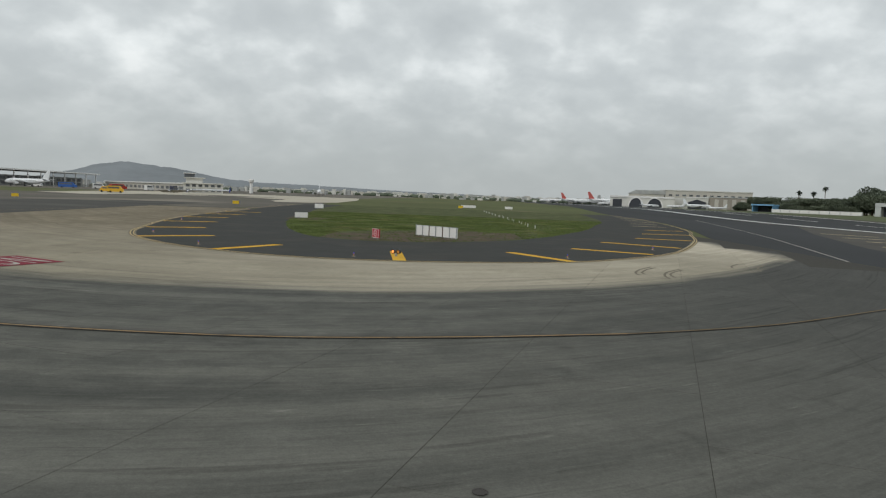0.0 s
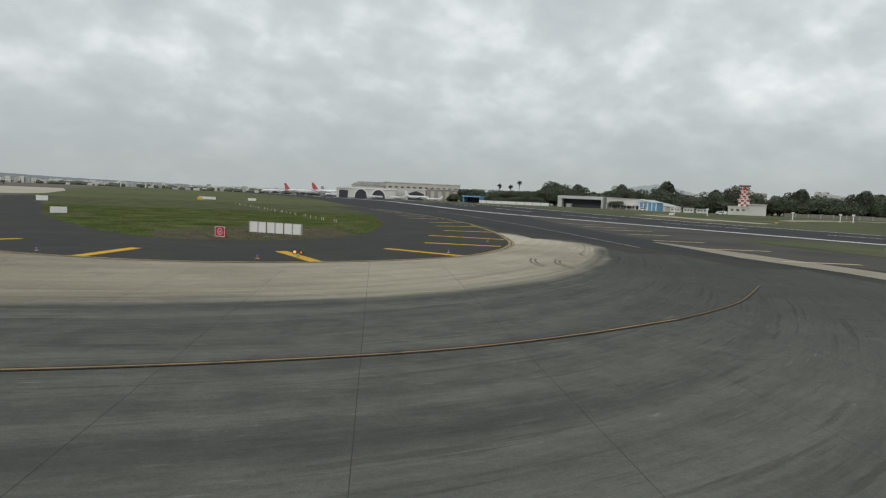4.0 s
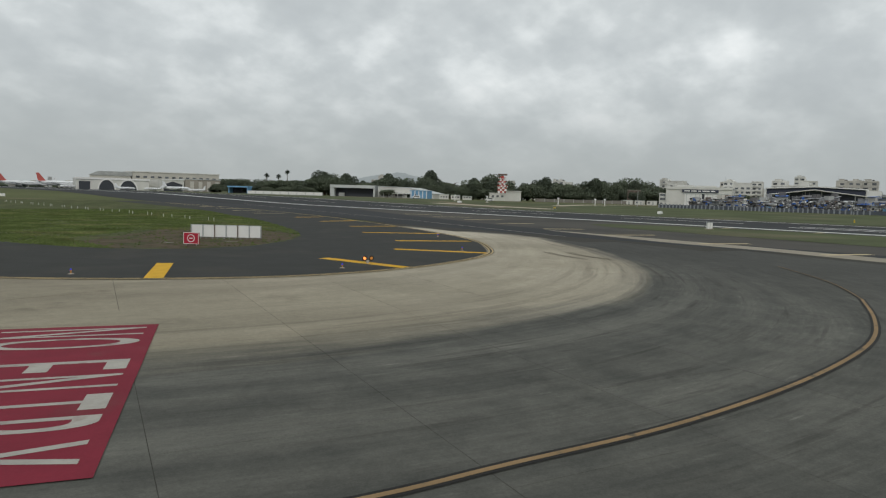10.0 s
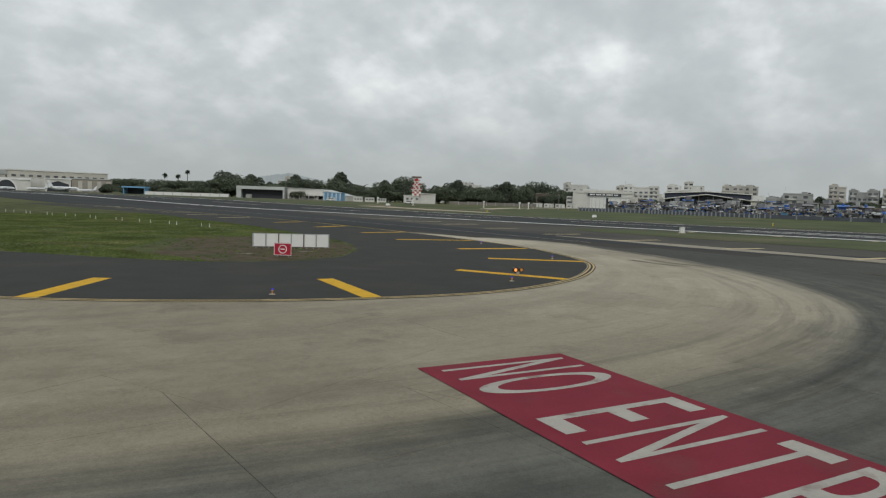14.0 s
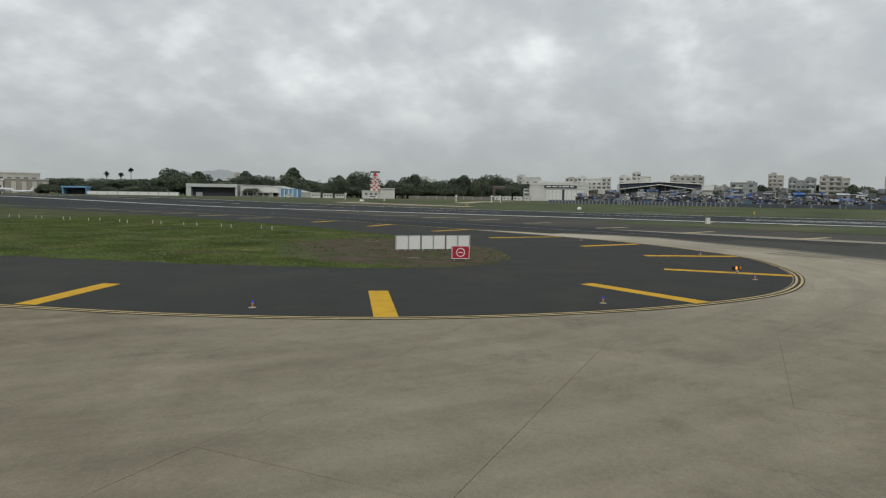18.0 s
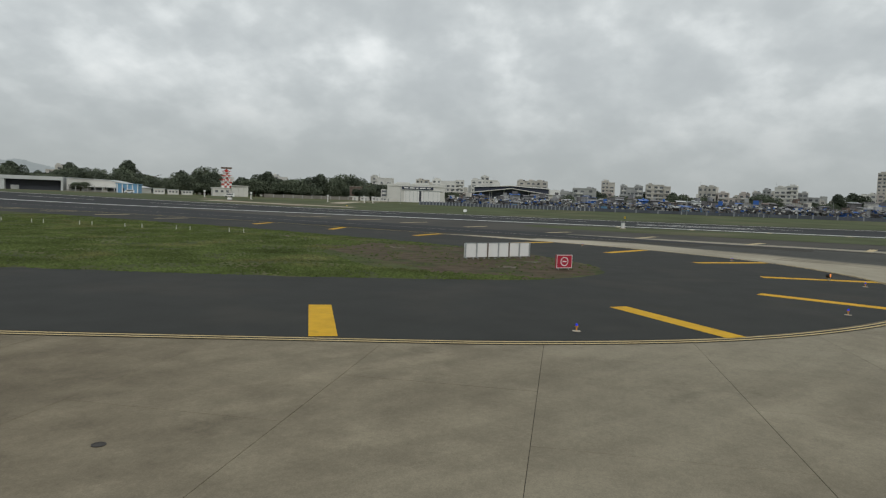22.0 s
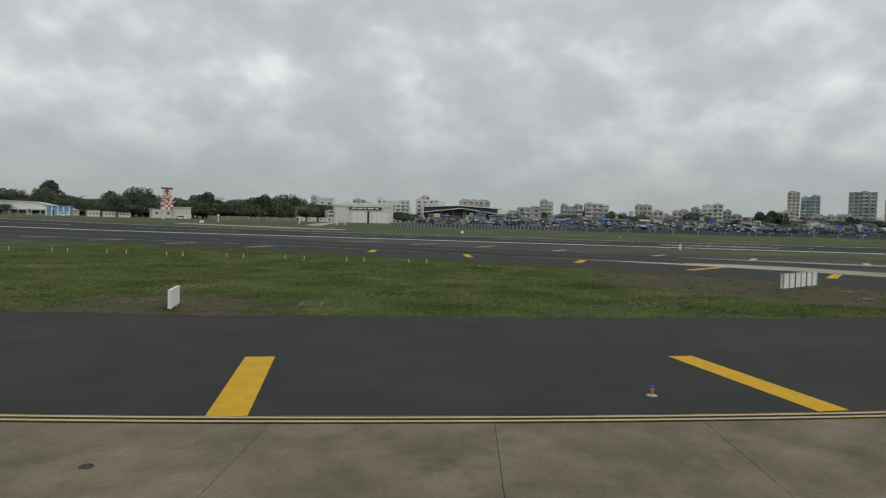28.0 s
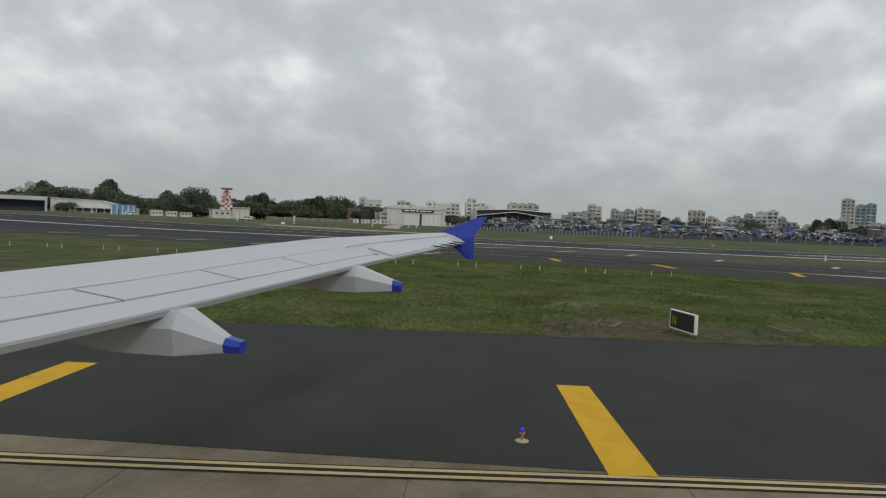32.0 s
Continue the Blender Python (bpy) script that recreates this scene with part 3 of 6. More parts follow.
# diagonal bars on the shoulders: near end, far end
BARS = [(-40.7, 128.45, -34.1, 129.3), (-39.15, 114.43, -32.5, 115.2), (-36.85, 100.1, -30.7, 101.8), (-33.45, 85.75, -27.2, 88.0), (-29.1, 72.15, -23.6, 74.85), (-23.5, 58.95, -18.2, 63.0), (-13.1, 49.35, -9.9, 55.6),
        (0.95, 46.3, -0.05, 53.5), (13.4, 50.5, 9.2, 56.7), (22.2, 60.2, 15.6, 63.8), (28.0, 70.2, 20.9, 75.6), (34.4, 85.2, 27.6, 86.6), (39.5, 100.8, 32.0, 99.6),
        (42.8, 114.3, 36.3, 113.4), (45, 130.5, 39, 132), (47.5, 144, 42, 146), (51, 158.5, 45.5, 160.5), (53.5, 172, 48, 174.5), (56, 186.5, 50, 188), (58, 199.5, 52, 201)]
for a in BARS:
    worn_out = a[0] > 44
    tagged(part("shoulder_bar", bar(*a, 0.92, 0.019), M_FADED if worn_out else M_YELLOW), "worn cream diagonal bar painted on dark asphalt" if worn_out else "broad yellow diagonal bar painted on dark asphalt", "marking", "shoulder bars", "structure")
WEDGE = [(73.3, 128, 80, 121), (65.6, 100.8, 73.8, 98.2), (69, 113, 77, 109), (59.6, 87.6, 66.3, 85.1), (52.2, 73, 58.2, 70), (47.6, 60.2, 55.2, 57.2), (44.0, 46.4, 50.4, 43.4), (40.8, 33.6, 46.6, 31), (40, 19, 47, 15),
         (87.4, 62.2, 99.6, 62.6), (87.4, 48.2, 99.6, 47.5), (87.4, 34, 99.6, 32.8), (87.4, 19.5, 99.6, 18.5), (87.4, 5, 99.6, 4), (87.4, -9.5, 99.6, -10.5)]
for a in WEDGE:
    tagged(part("shoulder_bar", bar(*a, 0.9, 0.012), M_FADED), "faded cream diagonal bar on worn asphalt", "marking", "far shoulder bars", "structure")


def long_line(name, x, y0, y1, width, z, material, label):
    bm = bmesh.new()
    last = None
    for y in np.linspace(y0, y1, max(2, int((y1 - y0) / 20) + 1)):
        now = [bm.verts.new((x + s * width / 2, y, rise(x, y) + z)) for s in (-1, 1)]
        if last:
            bm.faces.new((last[0], last[1], now[1], now[0]))
        last = now
    return tagged(part(name, bm, material), label, "marking", kind="structure")


long_line("runway_edge_line", 95.8, -600, 1400, 2.6, 0.09, M_EDGEW, "white painted runway edge line")
long_line("runway_edge_line", 143.6, -600, 1400, 1.6, 0.09, M_WHITE, "white painted outer runway edge line")
for y in range(-380, 700, 50):
    long_line("runway_centre_dash", 122.5, y, y + 30, 0.9, 0.09, M_WHITE, "white dash of the runway centreline")
for x in (112.5, 119):
    long_line("touchdown_bar", x, 32, 58, 1.5, 0.09, M_WHITE, "white touchdown-zone bar on the runway")
exit_mid = smooth_line([(39.5, 60.5), (41.4, 66.7), (50.8, 98.1), (59.7, 132.3), (74, 192.2), (84, 230)], 2.0)
tagged(part("exit_line", ribbon(exit_mid, 0.22, 0.012), M_LETTER), "thin pale line along the exit taxiway", "marking", kind="structure")
strip("concrete_edge", [(33, 10), (36, 20), (37.6, 29.7), (40.5, 38), (42.5, 50), (46, 60), (49.4, 70)], [(37, 10), (40, 20), (42.9, 31), (45.3, 40), (48, 53.5), (49.2, 63), (50.2, 70)], 0.006, M_STRIP, "pale strip of old concrete beside the exit taxiway", "pavement", 1.0)

# painted NO ENTRY panel
ALONG, ACROSS = Vector((-0.447, -0.894)), Vector((0.894, -0.447))
NE = Vector((-21.65, 40.36))


def ne(u, v):
    p = NE + ALONG * u + ACROSS * v
    return (p.x, p.y)


panel = tagged(part("no_entry_marking", sheet([ne(0, 0), ne(0, 4.8), ne(12.2, 4.8), ne(12.2, 0)], 0.013), M_RED), "red painted no-entry panel with white letters on the taxiway", "marking", kind="structure")
# each letter fills its own stencil field: character, start and end along the panel
for char, u0, u1 in (("N", 0.45, 1.5), ("O", 1.82, 3.08), ("E", 4.62, 5.62), ("N", 6.05, 7.12), ("T", 7.66, 8.74), ("R", 9.1, 10.15), ("Y", 10.5, 11.6)):
    fc = bpy.data.curves.new("letter", "FONT")
    fc.body = char
    probe = bpy.data.objects.new("probe", fc)
    me = bpy.data.meshes.new_from_object(probe)
    bpy.data.objects.remove(probe)
    co = np.array([v.co[:2] for v in me.vertices])
    lo, hi = co.min(0), co.max(0)
    for v in me.vertices:
        x, y = ne(u0 + (v.co.x - lo[0]) / (hi[0] - lo[0]) * (u1 - u0), 0.48 + (v.co.y - lo[1]) / (hi[1] - lo[1]) * 4.0)
        v.co = (x, y, 0.018)
    me.name = "letter"
    me.materials.clear()
    me.materials.append(M_LETTER)
    letter = new("letter", me)
    letter.parent = panel
    tagged(letter, "tall worn white painted capital letter")

# ---- grass of the island ----
NEAR = [(-42, 300), (-33, 180), (-27.8, 145), (-25.7, 128), (-24.6, 119.7), (-23.2, 111.5), (-21.6, 103.2), (-19.6, 94), (-15.2, 79), (-10.6, 68.6), (-8, 65.8), (-5, 64.3), (-1.5, 64.0), (2.2, 65.3),
        (8.5, 70.2), (14.5, 79), (20, 92), (25, 106), (31, 128), (38, 157), (45, 220), (50, 288), (52, 340)]
rim = smooth_line(NEAR, 1.0)
rng = random.Random(5)
ragged = [p + Vector((rng.uniform(-0.22, 0.22), rng.uniform(-0.22, 0.22))) for p in rim]
tagged(part("island_grass", sheet([(p.x, p.y) for p in ragged], 0.016), M_GRASS), "short monsoon-green grass between the taxiways", "grass", kind="structure")


def patch(name, points, z, material, label):
    r = random.Random(len(points) + int(points[0][0]))
    loop = smooth_line([*points, points[0]], 0.6)
    pts = [(p.x + r.uniform(-0.25, 0.25), p.y + r.uniform(-0.25, 0.25)) for p in loop[:-1]]
    return tagged(part(name, sheet(pts, z), material), label, "soil", kind="structure")


patch("soil_patch", [(-10.2, 68.5), (-7.9, 66.1), (-5, 64.6), (-1.5, 64.3), (2.1, 65.6), (8.2, 70.5), (12.5, 77), (13.5, 84), (8, 90), (0, 84), (-6, 77), (-10.5, 72.5)], 0.022, M_SOIL, "bare brown earth with sparse grass at the island's end")
patch("soil_patch", [(-23.0, 107), (-22.2, 104.8), (-19, 106), (-16.4, 110), (-18.5, 114.5), (-21.5, 116.5), (-24.2, 116)], 0.022, M_SOIL, "bare brown earth round the taxiway sign")

M_PUDDLE = mat("wet_mud", (0.085, 0.070, 0.052), 0.55, 0.25, 1.5, 9, 0.05, spec=0.5)
rp = random.Random(31)
for px_, py_, pl in ((-3.6, 70.2, 1.0), (1.2, 69.2, 0.8)):
    ring = []
    for k in range(9):
        a = k * math.tau / 9
        q = Vector((math.cos(a) * pl, math.sin(a) * pl * 0.28)) * rp.uniform(0.7, 1.15)
        ring.append((px_ + q.x * 0.6 + q.y * 0.8, py_ - q.x * 0.8 + q.y * 0.6))
    patch("puddle", ring, 0.026, M_PUDDLE, "shallow streak of wet mud at the island's end")

verts, faces = [], []
rg = random.Random(11)


def inside(x, y, poly):
    c = False
    j = len(poly) - 1
    for i in range(len(poly)):
        if (poly[i].y > y) != (poly[j].y > y) and x < (poly[j].x - poly[i].x) * (y - poly[i].y) / (poly[j].y - poly[i].y) + poly[i].x:
            c = not c
        j = i
    return c


coarse = smooth_line(NEAR, 4.0)
count = 0
while count < 62000:
    y = rg.uniform(63, 150)
    x = rg.uniform(-30, 36)
    near = max(0.0, 1 - (x + 28) / 75)
    if rg.random() > 0.25 + near or not inside(x, y, coarse):
        continue
    if noise.noise((x * 0.25, y * 0.25, 3.0)) < -0.12 and rg.random() < 0.75:
        continue
    if (-9 < x < 12 and 64 < y < 86 and (x + 9) * 0.9 > (y - 78)) and rg.random() < 0.94:
        continue
    if -24.5 < x < -17 and 105 < y < 116 and rg.random() < 0.85:
        continue
    lush = 0.5 + 0.5 * noise.noise((x * 0.13, y * 0.13, 9.0)) + 0.35 * noise.noise((x * 0.7, y * 0.7, 5.0))
    h, w, a0 = rg.uniform(0.03, 0.09) + 0.11 * max(0.0, lush - 0.35), rg.uniform(0.07, 0.20), rg.uniform(0, math.tau)
    i = len(verts)
    verts.append((x + rg.uniform(-0.04, 0.04), y + rg.uniform(-0.04, 0.04), 0.014 + h))
    for k in range(5):
        a = a0 + k * math.tau / 5
        verts.append((x + math.cos(a) * w * rg.uniform(0.7, 1.2), y + math.sin(a) * w * rg.uniform(0.7, 1.2), 0.012))
    faces += [(i, i + 1 + k, i + 1 + (k + 1) % 5) for k in range(5)]
    count += 1
gm = bpy.data.meshes.new("grass_tufts")
gm.from_pydata(verts, [], faces)
gm.materials.append(mat("grass_blades", (0.072, 0.093, 0.030), 0.95, 0.6, 0.22, 3, 0.0, stain=((0.104, 0.106, 0.043), 0.16, 0.52), pieces=0.24, spec=0.05))
tagged(new("grass_tufts", gm), "short tufts of green grass", "grass", kind="stuff")


# ---- small things on the island ----
M_BLUELAMP = mat("blue_lamp_glass", (0.03, 0.05, 0.85), 0.2, 0.05, 3, 20, 0, emit=0.2)
M_AMBER = mat("amber_lamp_glass", (0.9, 0.30, 0.07), 0.2, 0.05, 3, 20, 0, emit=1.2)
M_ORANGE = mat("orange_housing", (0.55, 0.24, 0.05), 0.6, 0.15, 3, 20)
M_PAD = mat("pale_concrete_pad", (0.42, 0.36, 0.28), 0.9, 0.15, 3, 20)
M_SIGNRED = mat("sign_red", (0.40, 0.012, 0.035), 0.5, 0.08, 1, 10, 0.0)
M_SIGNW = mat("sign_white", (0.75, 0.74, 0.72), 0.5, 0.06, 1, 10, 0.0)
M_BLACK = mat("sign_black", (0.018, 0.019, 0.02), 0.45, 0.1, 1, 10, 0.0)


M_RIM = mat("rim_concrete", (0.20, 0.175, 0.135), 0.9, 0.25, 2, 15, spec=0.1)
M_COVER = mat("stained_cover", (0.10, 0.082, 0.06), 0.9, 0.4, 1.5, 12, stain=((0.06, 0.07, 0.03), 1.1, 0.52), spec=0.1)


def taxi_light(x, y, amber=False):
    e = empty("taxiway_light", pose(x, y, 0.012) @ Matrix.Scale(0.62, 4), "small amber light on a low stem with pale base" if amber else "small blue taxiway edge light on an orange stem and pale pad", "light", "taxiway edge lights")
    bm = bmesh.new()
    lathe(bm, [(0.24, 0), (0.23, 0.02), (0.10, 0.03), (0.05, 0.05)])
    part("pad", bm, M_PAD, e)
    bm = bmesh.new()
    lathe(bm, [(0.045, 0.05), (0.045, 0.22), (0.09, 0.24), (0.09, 0.30), (0.06, 0.31)])
    part("stem", bm, M_ORANGE, e, "orange metal stem")
    bm = bmesh.new()
    lathe(bm, [(0.065, 0.31), (0.075, 0.35), (0.065, 0.41), (0.03, 0.44)])
    part("lens", bm, M_AMBER if amber else M_BLUELAMP, e, "glowing amber lens" if amber else "blue glass lens")
    return e


for x, y in ((-24.7, 64.45), (-15.7, 53.1), (-32.9, 90.08), (-37.7, 116.5), (-2.5, 48.1), (13.5, 53.2), (24.0, 66.5), (-40.5, 142)):
    taxi_light(x, y)
# twin amber guard light
g = empty("guard_light", pose(0.4, 49.3, 0.012, 0, 0, -25), "low twin amber guard light with black hoods", "light")
bm = bmesh.new()
box(bm, -0.08, -0.06, 0, 0.08, 0.06, 0.22)
part("stand", bm, M_STEEL, g)
for s in (-1, 1):
    bm = bmesh.new()
    tube(bm, (s * 0.22, -0.08, 0.34), (s * 0.22, 0.14, 0.34), 0.17, 0.15, 14)
    hood = part("hood", bm, M_BLACK, g, "round black lamp hood")
    bm = bmesh.new()
    tube(bm, (s * 0.22, -0.10, 0.34), (s * 0.22, -0.075, 0.34), 0.10, 0.10, 14)
    part("lens", bm, M_AMBER if s < 0 else M_ORANGE, hood, "amber lens")
for x, y in ((5.44, 11.49), (-38.8, 71.9), (-40.06, 101.2)):
    bm = bmesh.new()
    lathe(bm, [(0.125, 0.004), (0.125, 0.012), (0.10, 0.014), (0.095, 0.009), (0.02, 0.010)], 20)
    tagged(part("manhole_cover", bm, mat("iron_cover", (0.05, 0.045, 0.04), 0.7, 0.2, 4, 30, metal=0.3)), "round dark iron cover set in concrete", "manhole cover", "manhole covers")
covers = [o for o in scene.objects if o.name.startswith("manhole_cover")]
for o, (x, y) in zip(covers, ((5.44, 11.49), (-38.8, 71.9), (-40.06, 101.2))):
    o.location = (x, y, 0)
for x, y, r in ((-17.6, 104.3, 10), (-19.4, 112.9, -20), (8.3, 82.2, 30), (15.3, 97, 0)):
    bm = boxes((-0.85, -0.55, 0.0, 0.85, 0.55, 0.03))
    bmesh.ops.bevel(bm, geom=bm.edges[:], offset=0.012, segments=1)
    ob = part("inspection_slab", bm, M_RIM)
    ob.matrix_world = pose(x, y, 0.014, 0, 0, r)
    tagged(ob, "flat sunken inspection cover with a thin pale concrete rim", "slab", "inspection slabs")
    bm = boxes((-0.76, -0.46, 0.03, -0.01, 0.46, 0.036), (0.01, -0.46, 0.03, 0.76, 0.46, 0.036))
    part("cover", bm, M_COVER, ob, "dark earth-stained cover plates")


def taxi_sign(x, y, turn, width, height, panels, face, label, category="sign", back=None, lift=0.14, group=""):
    """A low airfield sign: box on short legs, divided into panels."""
    e = empty("airfield_sign", pose(x, y, 0.03, 0, 0, turn), label, category, group)
    w = width / panels
    for i in range(panels):
        x0 = -width / 2 + i * w
        bm = bmesh.new()
        box(bm, x0 + 0.02, -0.10, lift, x0 + w - 0.02, 0.10, lift + height)
        bmesh.ops.bevel(bm, geom=bm.edges[:], offset=0.015, segments=1)
        p = part("panel", bm, face, e)
        for s in (0.22, 0.78):
            bm = bmesh.new()
            tube(bm, (x0 + w * s, 0, 0), (x0 + w * s, 0, lift), 0.03, 0.03, 8)
            box(bm, x0 + w * s - 0.07, -0.07, 0, x0 + w * s + 0.07, 0.07, 0.015)
            part("leg", bm, M_STEEL, e)
        if back:
            bm = bmesh.new()
            box(bm, x0 + 0.05, 0.101, lift + 0.04, x0 + w - 0.05, 0.106, lift + height - 0.04)
            part("face", bm, back, p, "dark face of the sign panel")
    bm = bmesh.new()
    box(bm, -width / 2, -0.12, lift + height, width / 2, 0.12, lift + height + 0.03)
    part("top_rail", bm, M_STEEL, e)
    return e


# white-backed board of six panels with struts
board = taxi_sign(2.5, 72.05, math.degrees(math.atan2(69.9 - 74.2, 4.75 - 0.25)), 6.2, 1.06, 6, M_SIGNW, "long low airfield board of six white panels with visible struts", "sign")
for i in range(7):
    bm = bmesh.new()
    x = -3.1 + i * 6.2 / 6
    box(bm, x - 0.05, -0.16, 0.10, x + 0.05, -0.101, 1.24)
    part("strut", bm, M_RUST if i in (2, 4) else M_STEEL, board, "grey upright strut")

# red square with a white ring
rs = empty("red_sign", pose(-3.3, 66.5, 0.03, 0, 0, -52), "square red no-entry sign with white ring on low legs", "sign")
bm = bmesh.new()
box(bm, -0.62, -0.08, 0.12, 0.62, 0.08, 1.02)
bmesh.ops.bevel(bm, geom=bm.edges[:], offset=0.02, segments=2)
part("panel", bm, M_SIGNRED, rs, "red sign face")
bm = bmesh.new()
n = 28
for k in range(n):
    a0, a1 = k * math.tau / n, (k + 1) * math.tau / n
    q = [(r * math.cos(a), 0.57 + r * math.sin(a)) for a in (a0, a1) for r in (0.25, 0.31)]
    vs = [bm.verts.new((px, -0.086, pz)) for px, pz in (q[0], q[1], q[3], q[2])]
    bm.faces.new(vs)
box(bm, -0.15, -0.088, 0.535, 0.15, -0.084, 0.605)
part("ring", bm, M_SIGNW, rs, "white ring with a bar")
bm = bmesh.new()
for x0, z0, x1, z1 in ((-0.62, 0.12, -0.58, 1.02), (0.58, 0.12, 0.62, 1.02), (-0.58, 0.12, 0.58, 0.16), (-0.58, 0.98, 0.58, 1.02)):
    box(bm, x0, -0.09, z0, x1, -0.082, z1)
part("border", bm, M_SIGNW, rs, "thin white border")
for s in (-0.4, 0.4):
    bm = bmesh.new()
    tube(bm, (s, 0, 0), (s, 0, 0.12), 0.03)
    part("leg", bm, M_STEEL, rs)

# black sign with white sides beside the taxiway
ns = empty("taxiway_sign", pose(-21.35, 109.85, 0.018, 0, 0, 18), "black taxiway sign with white end frame in bare earth", "sign")
bm = bmesh.new()
box(bm, -1.05, -0.07, 0.12, 1.05, 0.07, 0.98)
bmesh.ops.bevel(bm, geom=bm.edges[:], offset=0.02, segments=2)
part("case", bm, M_SIGNW, ns, "white sign case")
for s in (1,):
    bm = bmesh.new()
    y0, y1 = sorted((s * 0.071, s * 0.080))
    box(bm, -0.97, y0, 0.18, 0.97, y1, 0.93)
    part("face", bm, M_BLACK, ns, "glossy black sign face")
fc = bpy.data.curves.new("letter", "FONT")
fc.body, fc.size = "N", 0.62
probe = bpy.data.objects.new("probe", fc)
me = bpy.data.meshes.new_from_object(probe)
bpy.data.objects.remove(probe)
for v in me.vertices:
    v.co = (-(v.co.x - 0.2) * 0.8 + 0.66, 0.084, 0.31 + v.co.y)
me.materials.clear()
me.materials.append(M_YELLOW)
lt = new("letter", me)
lt.parent = ns
tagged(lt, "yellow letter on the sign face")
for s in (-0.7, 0.7):
    bm = bmesh.new()
    tube(bm, (s, 0, 0), (s, 0, 0.12), 0.04)
    part("leg", bm, M_STEEL, ns)

M_POSTW = mat("weathered_white_paint", (0.47, 0.47, 0.43), 0.7, 0.2, 3, 20, 0.0)
# white posts in rows across the island grass
def post_thing():
    e = empty("marker_post", pose(0, 0, 0), "short white marker post standing in the grass", "post", "marker posts")
    bm = bmesh.new()
    tube(bm, (0, 0, 0), (0, 0, 0.46), 0.045, 0.04, 8)
    part("post", bm, M_POSTW, e)
    bm = bmesh.new()
    box(bm, -0.08, -0.08, 0, 0.08, 0.08, 0.04)
    part("foot", bm, M_PAD, e)
    return e


post0 = post_thing()
post0.matrix_basis = pose(16.6, 103.0, 0.03)
for k in range(1, 34):
    run = 6.5 * (k // 2) + (1.9 if k % 2 else 0.0)
    copy_thing(post0, pose(16.6 - 0.039 * run + 0.25 * math.sin(k * 2.1), 103.0 + run, 0.03))


def cabinet(x, y, turn, w, d, h, label):
    e = empty("equipment_cabinet", pose(x, y, rise(x, y) + 0.02, 0, 0, turn), label, "cabinet")
    bm = boxes((-w / 2, -d / 2, 0.12, w / 2, d / 2, h))
    bmesh.ops.bevel(bm, geom=bm.edges[:], offset=0.04, segments=1)
    part("body", bm, M_SIGNW, e)
    bm = boxes((-w / 2 - 0.06, -d / 2 - 0.06, h, w / 2 + 0.06, d / 2 + 0.06, h + 0.08))
    part("roof", bm, M_STEEL, e)
    bm = boxes((-w / 2 - 0.15, -d / 2 - 0.15, 0, w / 2 + 0.15, d / 2 + 0.15, 0.12))
    part("plinth", bm, M_PAD, e)
    bm = boxes((-0.02, -d / 2 - 0.015, 0.2, 0.02, -d / 2, h - 0.1))
    part("door_gap", bm, M_GREY, e)
    return e


cabinet(83.5, 61.6, -22, 1.1, 0.3, 1.1, "white equipment cabinet on a pad in the grass wedge")

# low white sign boards far off on the island
for x, y, w, t in ((-32.5, 175, 2.6, -20), (8, 262, 6, -10), (24, 262, 3, -10)):
    taxi_sign(x, y, t, w, 1.1, 4, M_SIGNW, "white-backed airfield board standing in grass", "sign", group="distant boards")
for x, y in ((5, 255), (-60, 190), (-118, 180), (62, 330), (180, 160), (172, 60), (300, 360)):
    taxi_sign(x, y, 10, 1.8, 0.9, 2, mat("sign_yellow", (0.70, 0.47, 0.02), 0.5, 0.06, 1, 10, 0.0), "small yellow airfield sign", "sign", group="yellow signs")


# ---- far buildings ----
def front(name, a, b, label, category, group=""):
    """An empty at the ground at a, its x axis along the front towards b, y into the depth."""
    ang = math.degrees(math.atan2(b[1] - a[1], b[0] - a[0]))
    e = empty(name, pose(a[0], a[1], rise(*a) - 0.05, 0, 0, ang), label, category, group)
    return e, math.hypot(b[0] - a[0], b[1] - a[1])


def window_rows(e, width, floors, cols, z0, dz, w, h, material=None, y=-0.02, margin=1.5, sill=True, skip=()):
    pane = boxes((-w / 2, -0.06, 0, w / 2, 0.12, h))
    me = bpy.data.meshes.new("window")
    pane.to_mesh(me)
    pane.free()
    me.materials.append(material or M_GLASSB)
    sm = boxes((-w / 2 - 0.15, -0.35, -0.18, w / 2 + 0.15, 0.05, -0.02))
    ms = bpy.data.meshes.new("sill")
    sm.to_mesh(ms)
    sm.free()
    ms.materials.append(M_WALLW)
    for f in range(floors):
        for c in range(cols):
            if (f, c) in skip:
                continue
            ob = new("window", me)
            ob.parent = e
            ob.location = (margin + (c + 0.5) * (width - 2 * margin) / cols, y, z0 + f * dz)
            if sill:
                s = new("sill", ms)
                s.parent = ob


